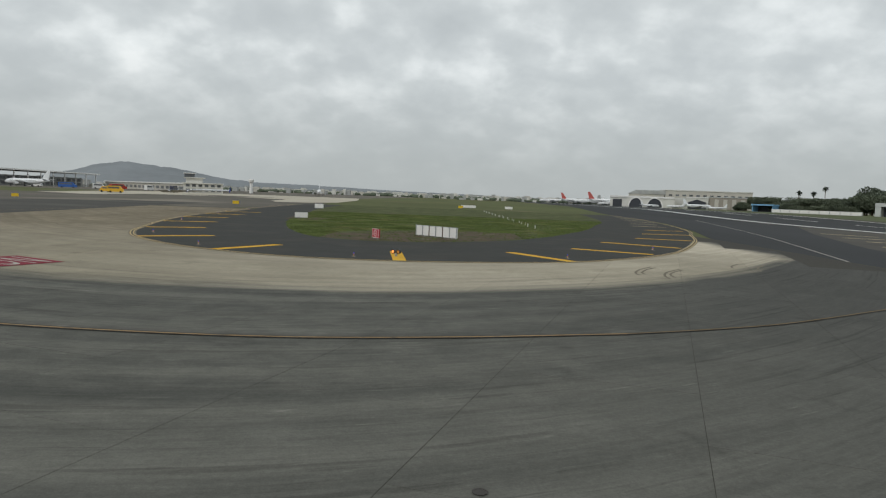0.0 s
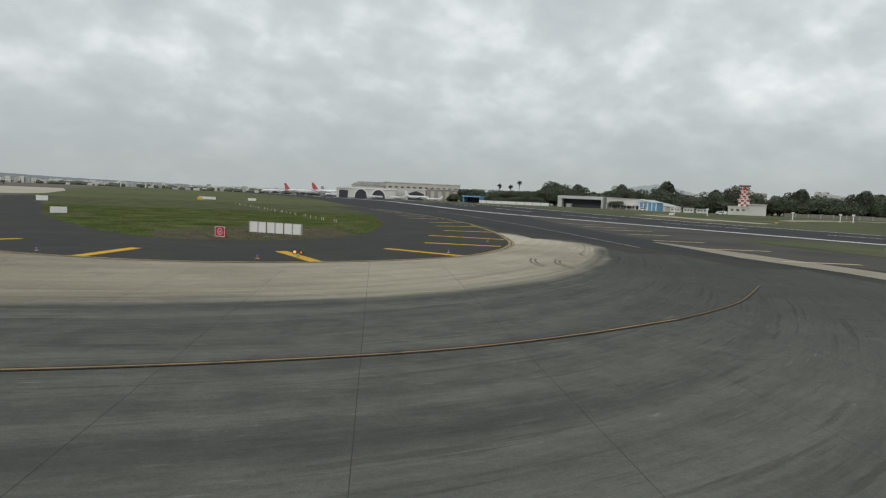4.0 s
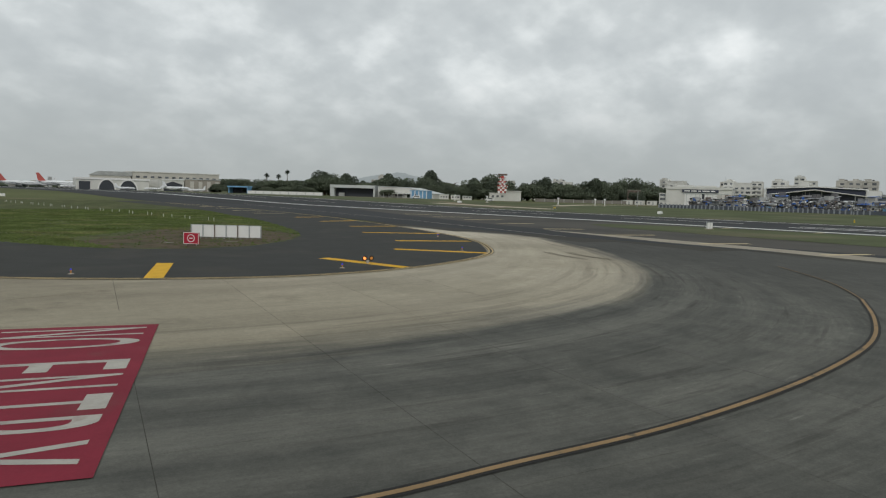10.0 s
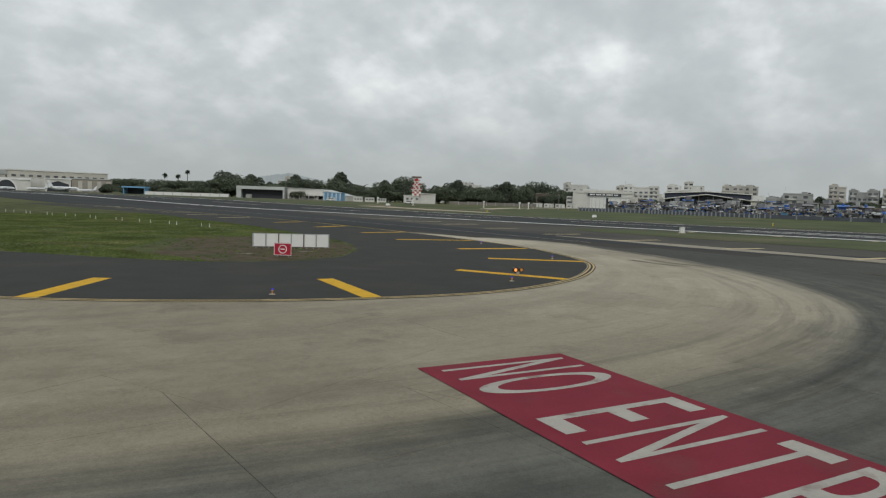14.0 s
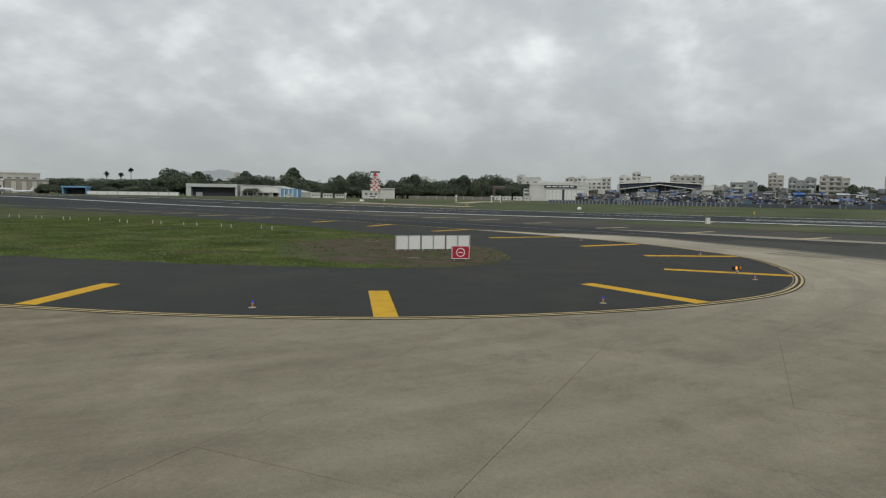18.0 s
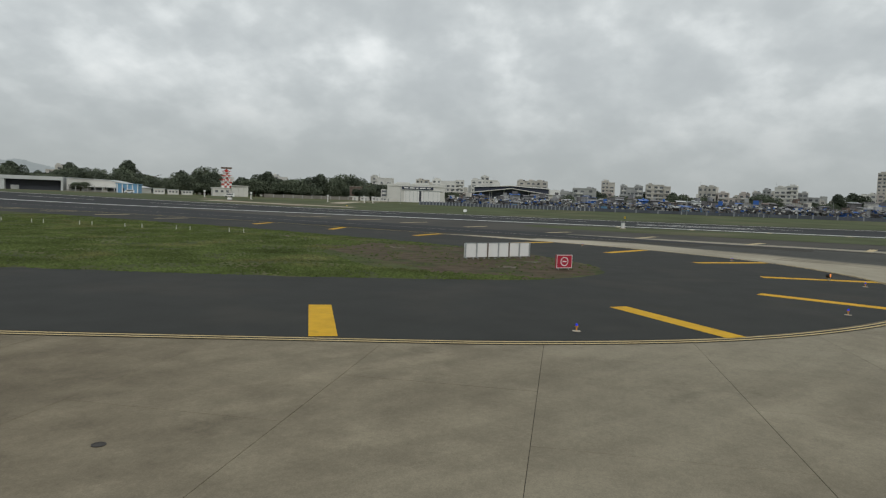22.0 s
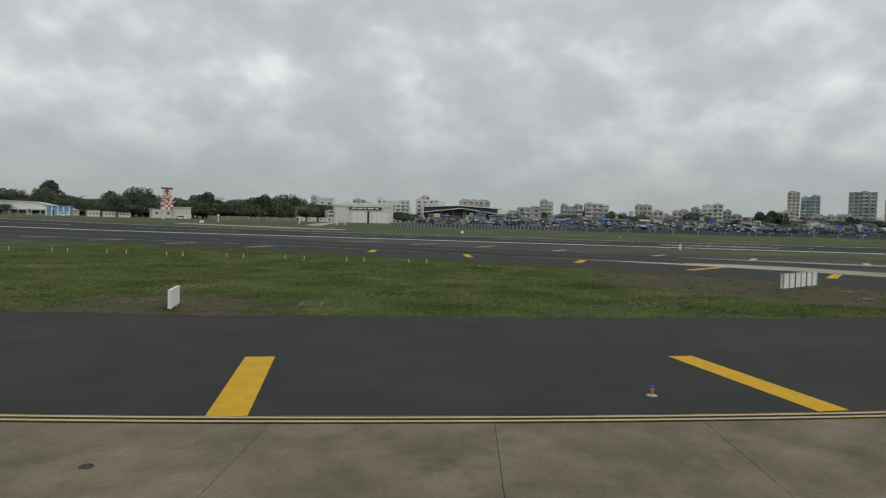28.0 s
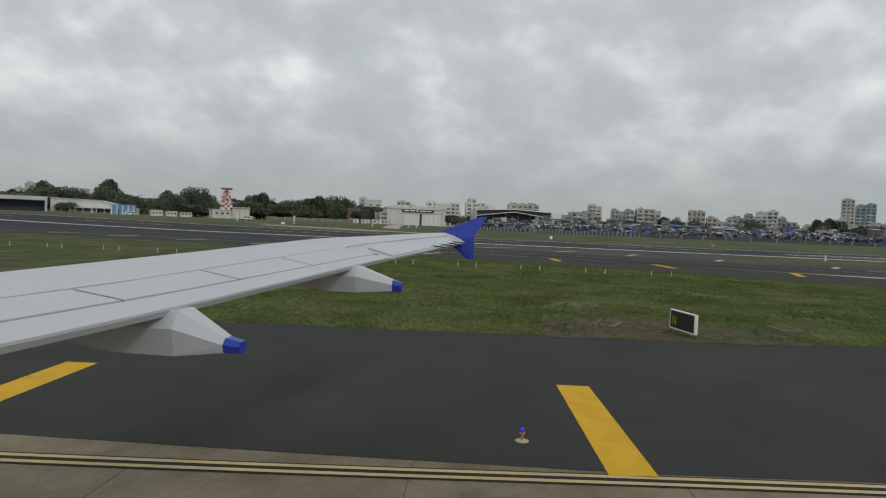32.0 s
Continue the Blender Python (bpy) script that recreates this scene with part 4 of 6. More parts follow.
def block(a, b, depth, top, floors, cols, material, label, name="apartment_building", group="city blocks", tank=True, seed=0, tier=0.0):
    """A plastered block of stepped bays with storey bands, windows, balconies, parapets and roof clutter. top: height over the ground."""
    e, w = front(name, a, b, label, "building", group)
    r = random.Random(seed)
    fh = top / floors
    nb = 1 if w < 10 else 2 if w < 16 else 3
    cuts = [0, *sorted(w * (k + 1) / nb + r.uniform(-0.08, 0.08) * w for k in range(nb - 1)), w]
    high = r.randrange(nb)
    for k, (x0, x1) in enumerate(zip(cuts, cuts[1:])):
        back = 0.0 if k == high else r.choice((0.0, 0.8, 1.6))
        h = top if k == high else top - r.choice((0.0, 0.35, 1.0)) * fh
        part("wall", boxes((x0 + 0.01, back, 0, x1 - 0.01, depth, h)), material, e)
        part("parapet", boxes((x0 + 0.02, back - 0.25, h, x1 - 0.02, back, h + 0.8), (x0 + 0.02, back, h, x0 + 0.27, depth, h + 0.8), (x1 - 0.27, back, h, x1 - 0.02, depth, h + 0.8)), material, e)
        nf = max(1, int(h / fh + 0.3))
        for f in range(1, nf):
            part("storey_band", boxes((x0 + 0.05, back - 0.2, f * fh - 0.15, x1 - 0.05, back, f * fh + 0.12)), material, e)
        nc = max(1, round(cols * (x1 - x0) / w))
        pane = boxes((-0.5, -0.05, 0, 0.5, 0.1, 1.0))
        me = bpy.data.meshes.new("window")
        pane.to_mesh(me)
        pane.free()
        me.materials.append(M_GLASSB)
        ww, wh = min(2.4, 0.58 * (x1 - x0) / nc), 0.48 * fh
        for f in range(nf):
            for c in range(nc):
                ob = new("window", me)
                ob.parent = e
                ob.location = (x0 + (c + 0.5) * (x1 - x0) / nc + r.uniform(-0.1, 0.1), back, (f + 0.32) * fh)
                ob.scale = (ww * r.choice((0.7, 1, 1, 1.25)), 1, wh * r.choice((0.8, 1, 1)))
        if (tier or r.random() < 0.45) and x1 - x0 > 3.5:
            xb = x0 + r.uniform(0.1, 0.35) * (x1 - x0)
            for f in range(1, nf):
                part("balcony", boxes((xb, back - 1.2, f * fh - 0.1, xb + 0.5 * (x1 - x0), back - 0.21, f * fh + 0.9)), M_WALLW if r.random() < 0.5 else material, e)
        if tank and (k == high or r.random() < 0.5):
            xs = x0 + r.uniform(0.1, 0.4) * (x1 - x0)
            sw = 0.4 * (x1 - x0)
            part("stair_house", boxes((xs, depth * 0.2, h, xs + sw, depth * 0.7, h + 1.7), (xs - 0.2, depth * 0.2 - 0.2, h + 1.7, xs + sw + 0.2, depth * 0.7 + 0.2, h + 1.9)), material, e)
            bm = bmesh.new()
            lathe(bm, [(0.8, h + 0.1), (0.85, h + 1.1), (0.6, h + 1.5), (0.2, h + 1.6)], 10, (min(x1 - 1.0, xs + sw + 1.2), depth * 0.35))
            part("water_tank", bm, r.choice((M_BLACK, M_GREY, M_WALLW)), e, "round roof tank")
        if r.random() < 0.3:
            bm = bmesh.new()
            tube(bm, (x0 + 1, 1.5 + back, h), (x0 + 1, 1.5 + back, h + r.uniform(2.5, 5)), 0.07, 0.04, 6)
            part("aerial", bm, M_STEEL, e)
    return e


# white hangar with a sliding door and a dark sign band
e, w = front("hangar", (397.7, 221.3), (410.2, 182.0), "white hangar with closed sliding doors and a dark sign band", "hangar")
part("wall", boxes((0, 0, 0, w, 44, 11.8), (0, -0.5, 11.2, w, 0, 12.9)), M_WALLW, e)
part("roof", boxes((-0.4, 0.3, 11.8, w + 0.4, 44.4, 12.3)), M_SHEET, e)
for i, (x0, x1) in enumerate(((12, 22.9), (24.5, 38))):
    d = part("door", boxes((x0, -0.32, 0, x1, -0.02, 8.2)), M_SIGNW, e, "white sliding door leaf")
    for k in range(4):
        x = x0 + (x1 - x0) * (k + 0.5) / 4
        part("rib", boxes((x - 0.12, -0.42, 0.2, x + 0.12, -0.32, 8.0)), M_SHEET, d)
part("door_gap", boxes((22.9, -0.3, 0, 24.5, -0.03, 8.2)), M_DARK, e)
part("door_rail", boxes((11, -0.6, 8.2, 39, -0.02, 8.7)), M_SHEET, e)
s = part("sign_band", boxes((10.4, -0.8, 9.2, 33.0, -0.5, 11.1)), M_NAVY, e, "navy sign band with pale lettering bars")
x = 11.8
for n_ in (3.4, 3.6, 1.9, 4.4, 2.6):
    part("lettering_bar", boxes((x, -0.86, 9.75, x + n_, -0.8, 10.55)), M_SIGNW, s)
    x += n_ + 0.8
part("annex", boxes((-4.5, 2, 0, -0.05, 14, 8.5)), M_WALLW, e)
for f in range(3):
    part("window", boxes((-4.0, 1.9, 1.0 + 2.7 * f, -0.6, 2.1, 2.4 + 2.7 * f)), M_GLASSB, e)
part("roof_house", boxes((6, 8, 12.3, 16, 20, 14.2), (18, 8, 12.3, 30, 20, 14.0)), M_WALLW, e)

# rusty hut among the trees beside it
e, w = front("rusty_hut", (397.6, 249.9), (401.7, 242.0), "tall rusty sheet hut standing among the trees", "hut")
part("wall", boxes((0, 0, 0, w, 5, 9.8)), M_RUST, e)
part("roof", boxes((-0.3, -0.4, 9.8, w + 0.3, 5.3, 10.05)), M_BROWN, e)

# wide dark hangar with a low arched roof
e, w = front("hangar", (403.9, 159.6), (413.4, 107.6), "wide open hangar with white low-arched roof and dark interior", "hangar")
n = 14
arc = [(w * k / n, 12.3 + 1.3 * (1 - abs(2 * k / n - 1))) for k in range(n + 1)]
bm = bmesh.new()
prism(bm, [*arc, *[(x, z + 0.6) for x, z in arc[::-1]]], -1.5, 46)
part("roof", bm, M_SIGNW, e, "white sheet-metal low-pitched roof")
# dark blue wall near the front, interior shade put into its colour
bm = bmesh.new()
prism(bm, [(0.6, 0), (0.6, 12.2), *[(x, z - 0.05) for x, z in arc[1:-1]], (w - 0.6, 12.2), (w - 0.6, 0)], 5, 5.4)
part("back_wall", bm, mat("shaded_blue_sheet", (0.075, 0.08, 0.105), 0.8, 0.2, 0.2, 2), e)
part("side_wall", boxes((0, -0.5, 0, 0.6, 44, 12.2)), M_WALLW, e)
part("side_wall", boxes((w - 0.6, -0.5, 0, w, 44, 12.2)), M_WALLW, e)
arc2 = [(w * k / n, 8.6 + 3.4 * (1 - abs(2 * k / n - 1))) for k in range(n + 1)]
for side_ in (0, 1):
    bm = bmesh.new()
    (xa, za), (xb, zb) = (arc2[0], arc2[n // 2]) if side_ == 0 else (arc2[n // 2], arc2[-1])
    tube(bm, (xa, -0.9, za), (xb, -0.9, zb), 0.36, 0.36, 6)
    part("truss_chord", bm, M_WALLW, e, "pale steel chord sloping to the middle")
bm = bmesh.new()
prism(bm, [(0.6, 8.7), (w / 2, 11.9), (w - 0.6, 8.7), (w - 0.6, 12.2), (w / 2, 13.5), (0.6, 12.2)], -0.3, -0.1)
part("gable_panel", bm, M_NAVY, e, "dark blue gable sheeting above the opening")
part("tail_roof", boxes((w + 0.1, -1, 8.6, w + 7, 40, 11.9)), M_SIGNW, e)
part("annex_wall", boxes((w + 0.1, 0, 0, w + 6.5, 40, 8.6)), M_BEIGE, e)
for k in range(6):
    part("hangar_pillar", boxes((4 + k * 8.6, 3, 0, 4.5 + k * 8.6, 3.5, 11.5)), M_GREY, e)

block((440, 200), (446, 176), 14, 17.4, 6, 6, M_WALLW, "white five-storey block with square windows", seed=1)
block((452, 172), (456, 150), 14, 18.2, 6, 5, M_WALLW, "white concrete block behind the hangars", seed=2)
block((520, 178), (523, 163), 12, 23.4, 8, 4, M_WALLW, "tall white block with paired roof tanks", seed=3)
block((480, 140), (484, 116), 14, 19.3, 6, 5, M_BEIGE, "cream apartment block behind the hangar", seed=4)
block((432.1, 102), (434, 76.5), 20, 13.6, 4, 5, M_GREY, "brown-grey flat-roofed institutional building", seed=5)
block((514.5, 74.6), (514.9, 63.9), 12, 22, 7, 3, M_BEIGE, "cream seven-storey tower block", seed=6)
block((475, 59.8), (474.6, 43), 14, 17.4, 5, 5, M_GREY, "weathered grey apartment block with balconies", seed=7, tier=1)
block((474.5, 41), (474.2, 23.1), 14, 18.8, 6, 5, M_BEIGE, "cream apartment block with recessed balconies", seed=8, tier=1)
block((470, 4.2), (467, -8), 14, 18.2, 5, 4, M_BEIGE, "beige apartment block with a roof frame", seed=9)
block((466, -9), (462, -30), 14, 13.9, 4, 6, M_PINK, "salmon-coloured low apartment block", seed=10, tier=1)
block((496, -39), (493.5, -50), 13, 17.9, 6, 3, M_GREY, "dark weathered apartment block", seed=11)
block((492, -52), (488, -67), 13, 21, 7, 4, M_WALLW, "white and glass apartment block", seed=12, tier=1)
block((500, -70), (496, -84), 13, 16.4, 5, 4, M_GREY, "grey apartment block behind trees", seed=13)
block((559.3, -142.3), (556, -151.3), 12, 35.8, 12, 3, M_BEIGE, "slender beige residential tower", seed=14)
block((548, -136), (546, -143), 12, 18.4, 6, 2, M_PINK, "pink annex at the foot of the tower", seed=15, tank=False)
block((555.5, -152), (550.1, -165.8), 13, 32, 11, 4, M_TEAL, "teal glass-fronted residential tower", seed=16, tier=1)
block((580.4, -203.3), (572, -223), 14, 38, 12, 5, M_GREY, "grey residential tower at the edge of town", seed=17)
block((572, -232), (566, -250), 14, 32, 10, 4, M_BEIGE, "beige residential tower at the edge of town", seed=18)
block((530, -175), (526, -190), 12, 15.4, 5, 4, M_GREY, "low weathered block beside the towers", seed=19)
block((560, 250), (564, 232), 14, 20.4, 6, 5, M_BEIGE, "cream block beyond the trees", seed=20)
block((438, 240), (444, 226), 10, 8.9, 3, 3, M_PINK, "red-brown block among the trees", seed=21)

rb = random.Random(77)
y = 128.0
while y > -300:
    wd = rb.uniform(11, 19)
    x = rb.uniform(500, 545)
    tone_, words = rb.choice(((M_BEIGE, "cream low apartment house in the crowded town"), (M_GREY, "weathered grey low apartment house in the town"), (M_WALLW, "whitewashed low apartment house in the town"), (M_PINK, "pale salmon low apartment house in the town")))
    block((x, y), (x - 3, y - wd), 12, rb.uniform(11.0, 17.5), 5, max(3, int(wd / 3.2)), tone_, words, seed=200 + int(300 - y), tier=rb.random() < 0.4)
    y -= wd + rb.uniform(1.0, 9.0)

# white terminal sheds near the white hangar
for k in range(1, 5):
    a = (376 + 3.0 * k, 250 - 7.2 * k)
    e, w = front("cabin", a, (a[0] + 2.2, a[1] - 6.0), "low white portable cabin", "cabin", "portable cabins")
    part("wall", boxes((0, 0, 0, w, 3, 2.7)), M_WALLW, e)
    part("roof", boxes((-0.15, -0.15, 2.7, w + 0.15, 3.15, 2.9)), M_SHEET, e)
    part("window", boxes((0.8, -0.05, 1.0, 2.2, 0.05, 1.9)), M_GLASSB, e)
    part("door", boxes((3.6, -0.05, 0, 4.5, 0.05, 2.0)), M_GREY, e)

# radar tower: low white block, red and white lattice tower
e, w = front("radar_tower", (316.5, 308.8), (329.5, 293.0), "red and white chequered radar tower on a white two-storey block", "tower")
part("wall", boxes((0, 0, 0, w, 10, 5.0), (w * 0.55, -1.5, 0, w + 1, 0, 6.6)), M_WALLW, e)
window_rows(e, w * 0.55, 1, 3, 2.4, 3, 1.6, 1.3, margin=0.8)
for k in range(3):
    part("pillar", boxes((w * 0.6 + k * 3.2, -2.2, 0, w * 0.6 + k * 3.2 + 0.6, -1.6, 5.8)), M_WALLW, e)
part("roof", boxes((-0.5, -0.5, 5.0, w * 0.55, 10.5, 5.4), (w * 0.55 - 0.4, -2.4, 6.6, w + 1.4, 3, 7.0)), M_WALLW, e)
cx, cy = w * 0.42, 3.5
z0 = 5.4
for lvl, (hw, n_) in enumerate(((3.0, 4), (3.0, 4), (3.0, 4), (2.5, 4), (2.1, 3), (2.1, 3), (1.7, 3))):
    q = hw * 2 / n_
    for k in range(n_):
        part("chequer_panel", boxes((cx - hw + k * q, cy - hw, z0, cx - hw + (k + 1) * q, cy + hw, z0 + 1.35)), M_TAILR if (k + lvl) % 2 else M_SIGNW, e)
    z0 += 1.35
for z0, hw in ((9.4, 3.7), (12.1, 3.1), (14.9, 2.5)):
    g_ = part("gallery", boxes((cx - hw, cy - hw, z0, cx + hw, cy + hw, z0 + 0.25)), M_SIGNW, e, "white gallery floor")
    part("rail", boxes((cx - hw, cy - hw, z0 + 1.0, cx + hw, cy - hw + 0.12, z0 + 1.15), (cx - hw, cy + hw - 0.12, z0 + 1.0, cx + hw, cy + hw, z0 + 1.15)), M_REDP, g_)
    for k in range(6):
        xk = cx - hw + 0.1 + k * (2 * hw - 0.2) / 5
        part("rail_post", boxes((xk - 0.09, cy - hw, z0 + 0.25, xk + 0.09, cy - hw + 0.12, z0 + 1.0)), M_SIGNW if k % 2 else M_REDP, g_)
part("mast_head", boxes((cx - 1.1, cy - 1.1, 15.15, cx + 1.1, cy + 1.1, 16.9)), M_REDP, e)
bm = bmesh.new()
prism(bm, [(cx - 3.4, 17.5), (cx - 3.2, 18.5), (cx + 3.2, 18.5), (cx + 3.4, 17.5), (cx + 2.6, 17.3), (cx - 2.6, 17.3)], cy - 0.8, cy + 0.2)
tube(bm, (cx, cy, 16.9), (cx, cy, 17.5), 0.5)
part("radar_antenna", bm, M_RUST, e, "long dark red radar antenna")

# grey hangar with long sloping roof, blue annex
e, w = front("hangar", (262.3, 416.9), (283.5, 391.0), "grey open-fronted hangar with a dark interior", "hangar")
part("side_wall", boxes((0, 0, 0, 3.2, 34, 8.0)), M_SHEET, e)
part("side_wall", boxes((w - 1.2, 0, 0, w, 34, 8.0)), M_SHEET, e)
# dark wall set close behind the front, painted as the interior's shade
part("back_wall", boxes((3.2, 5, 0, w - 1.2, 5.5, 6.4)), M_DARK, e)
part("fascia", boxes((0, -0.5, 6.2, w, 0.5, 8.4)), M_SHEET, e)
part("roof", boxes((-0.3, 0.5, 8.0, w + 0.3, 34.5, 8.4)), M_SHEET, e)
part("crate", boxes((6, 2.2, 0, 10, 4.6, 2.6)), M_GREY, e)
e, w = front("long_shed", (284.5, 391), (304, 352), "long pale shed whose roof slopes down to one end", "shed")
bm = bmesh.new()
prism(bm, [(0, 0), (0, 7.9), (w * 0.55, 7.3), (w, 3.2), (w, 0)], 4, 30)
part("wall", bm, M_WALLW, e)
bm = bmesh.new()
prism(bm, [(-0.3, 7.95), (-0.3, 8.35), (w * 0.55, 7.75), (w + 0.4, 3.6), (w + 0.4, 3.2), (w * 0.55, 7.35)], 3.4, 30.5)
part("roof", bm, M_SHEET, e)
for k in range(3):
    x0 = 2 + k * 11
    part("porch", boxes((x0, -1, 3.0, x0 + 9, 3.9, 3.3)), M_SIGNW, e)
    for j in range(3):
        part("porch_post", boxes((x0 + 0.2 + 4.2 * j, -0.9, 0, x0 + 0.5 + 4.2 * j, -0.6, 3.0)), M_SIGNW, e)
    part("window_band", boxes((x0 + 0.8, 3.85, 1.0, x0 + 8, 4.05, 2.6)), M_GLASSB, e)
e, w = front("blue_office", (282.6, 351.5), (288.6, 341.0), "two-storey office clad in pale blue with white fins", "building")
part("wall", boxes((0, 0, 0, w, 12, 5.2)), M_CYAN, e)
part("roof", boxes((-0.4, -0.6, 5.2, w + 0.4, 12.4, 5.6)), M_CYAN, e)
for k in range(9):
    x0 = 0.3 + k * (w - 0.9) / 8
    part("fin", boxes((x0, -0.5, 0, x0 + 0.55, 0.0, 5.2)), M_SIGNW if k % 2 == 0 else M_CYAN, e)
part("door", boxes((w * 0.28, -0.1, 0, w * 0.42, 0.05, 3.0)), M_DARK, e)
for k in range(3):
    a = (293.5 + 5.2 * k, 334.0 - 6.0 * k)
    e, w = front("low_office", a, (a[0] + 4.2, a[1] - 4.6), "small white office with dark windows", "building", "small offices")
    part("wall", boxes((0, 0, 0, w, 6, 3.2 - 0.4 * k)), M_WALLW, e)
    part("roof", boxes((-0.3, -0.4, 3.2 - 0.4 * k, w + 0.3, 6.3, 3.5 - 0.4 * k)), M_SHEET, e)
    window_rows(e, w, 1, 3, 1.2, 3, 1.1, 0.9, margin=0.4, sill=False)
# weathered wall along the perimeter between radar and white hangar
wall = empty("boundary_wall", pose(334, 283, rise(334, 283), 0, 0, math.degrees(math.atan2(233 - 283, 388 - 334))), "long weathered grey boundary wall in bays", "wall")
for k in range(11):
    part("wall_bay", boxes((k * 6.6, 0, 0, k * 6.6 + 6.2, 0.3, 2.3 - 0.2 * (k % 3 == 1))), M_DRAB, wall)
    part("pier", boxes((k * 6.6 + 6.2, -0.06, 0, k * 6.6 + 6.6, 0.36, 2.5)), M_GREY, wall)
block((392, 372), (402, 356), 12, 15.5, 5, 4, M_BEIGE, "cream house rising among the trees", seed=31)
block((420, 330), (428, 316), 12, 16.5, 5, 4, M_WALLW, "whitewashed house rising among the trees", seed=32)
block((330, 452), (342, 440), 12, 17.0, 5, 4, M_BEIGE, "cream house behind the tree belt", seed=33)
block((470, 262), (474, 244), 12, 19.5, 6, 4, M_WALLW, "white block behind the tree belt", seed=34)
# white wall of the apron edge, in bays
wall = empty("boundary_wall", pose(217.9, 457.5, rise(217.9, 457.5), 0, 0, math.degrees(math.atan2(408.7 - 457.5, 249.6 - 217.9))), "long low white boundary wall in bays", "wall")
for k in range(9):
    part("wall_bay", boxes((k * 6.5, 0, 0, k * 6.5 + 6.1, 0.3, 2.2)), M_SIGNW, wall)
    part("pier", boxes((k * 6.5 + 6.1, -0.05, 0, k * 6.5 + 6.5, 0.35, 2.4)), M_GREY, wall)
e, w = front("teal_shed", (213.1, 477), (222.5, 465.5), "small blue shed with an open front", "shed")
part("roof", boxes((-0.6, -0.8, 4.4, w + 0.6, 8, 5.4)), M_CYAN, e)
part("side_wall", boxes((0, 0, 0, 0.6, 8, 4.4)), M_CYAN, e)
part("side_wall", boxes((w - 0.6, 0, 0, w, 8, 4.4)), M_CYAN, e)
part("back_wall", boxes((0.6, 7.4, 0, w - 0.6, 8, 4.4)), M_DARK, e)

# old hangar row: two arches, one gabled, one brown
def arch_outline(x0, x1, top, n=10):
    r = (x1 - x0) / 2
    return [((x0 + x1) / 2 - r * math.cos(math.pi * k / n), top * math.sin(math.pi * k / n)) for k in range(n + 1)]


e, w = front("arched_hangar", (122.6, 523.4), (168.7, 512.1), "white pair of old hangars with dark arched openings", "hangar")
part("wall", boxes((0, 0.4, 0, w, 40, 8.2)), M_WALLW, e)
part("parapet", boxes((-0.4, -0.2, 7.2, w + 0.4, 0.4, 8.5)), M_SIGNW, e)
# solid dark fills in the arches stand for the shade within
for x0, x1 in ((14.4, 24.5), (28, 39)):
    bm = bmesh.new()
    prism(bm, arch_outline(x0, x1, 7.0), -0.1, 0.4)
    part("arched_opening", bm, M_DARK, e)
    bm = bmesh.new()
    oa, ob_ = arch_outline(x0 - 0.9, x1 + 0.9, 7.9), arch_outline(x0, x1, 7.0)
    for k in range(10):
        prism(bm, [oa[k], oa[k + 1], ob_[k + 1], ob_[k]], -0.5, 0.35)
    part("arch_rim", bm, M_SIGNW, e)
part("opening", boxes((2.0, 0.2, 0, 9.0, 0.42, 5.8)), M_DARK, e)
e, w = front("gabled_hangar", (178.9, 514.6), (195.5, 513), "white gabled hangar with a dark opening", "hangar")
part("wall", boxes((0, 0.4, 0, w, 40, 8.6)), M_WALLW, e)
bm = bmesh.new()
# dark filling drawn in place of the shaded interior
prism(bm, [(1.5, 0), (1.5, 5.2), (w / 2, 7.4), (w - 1.5, 5.2), (w - 1.5, 0)], 0.1, 0.42)
part("opening", bm, M_DARK, e)
part("parapet", boxes((-0.3, -0.1, 8.6, w + 0.3, 0.5, 9.3)), M_SIGNW, e)
e, w = front("brown_hangar", (196.2, 513), (222.4, 508), "brown sheet-metal hangar with tall doors", "hangar")
part("wall", boxes((0, 0.3, 0, w, 40, 9.4)), M_BROWN, e)
for k in range(8):
    part("door_leaf", boxes((0.6 + k * 3.15, 0.05, 0, 3.45 + k * 3.15, 0.3, 8.0)), M_BEIGE if k % 2 else M_BROWN, e)
part("roof", boxes((-0.4, -0.2, 9.4, w + 0.4, 40.4, 9.9)), M_SHEET, e)
e, w = front("large_shed", (157.9, 606.8), (187, 597), "large shed with a dark pitched roof far behind", "shed")
part("wall", boxes((0, 0, 0, w, 30, 11.5)), M_BEIGE, e)
bm = bmesh.new()
prism(bm, [(-1, 11.5), (w * 0.2, 15.0), (w + 1, 15.0), (w + 1, 11.5)], -0.5, 31)
part("roof", bm, M_GREY, e)
e, w = front("large_shed", (188, 597), (261, 587), "long pale shed far behind the hangar row", "shed")
part("wall", boxes((0, 0, 0, w, 25, 15.2)), M_BEIGE, e)
part("roof", boxes((-0.5, -0.5, 15.2, w + 0.5, 25.5, 16.0)), M_WALLW, e)
window_rows(e, w, 1, 12, 10.5, 3, 3.0, 1.6, sill=False)


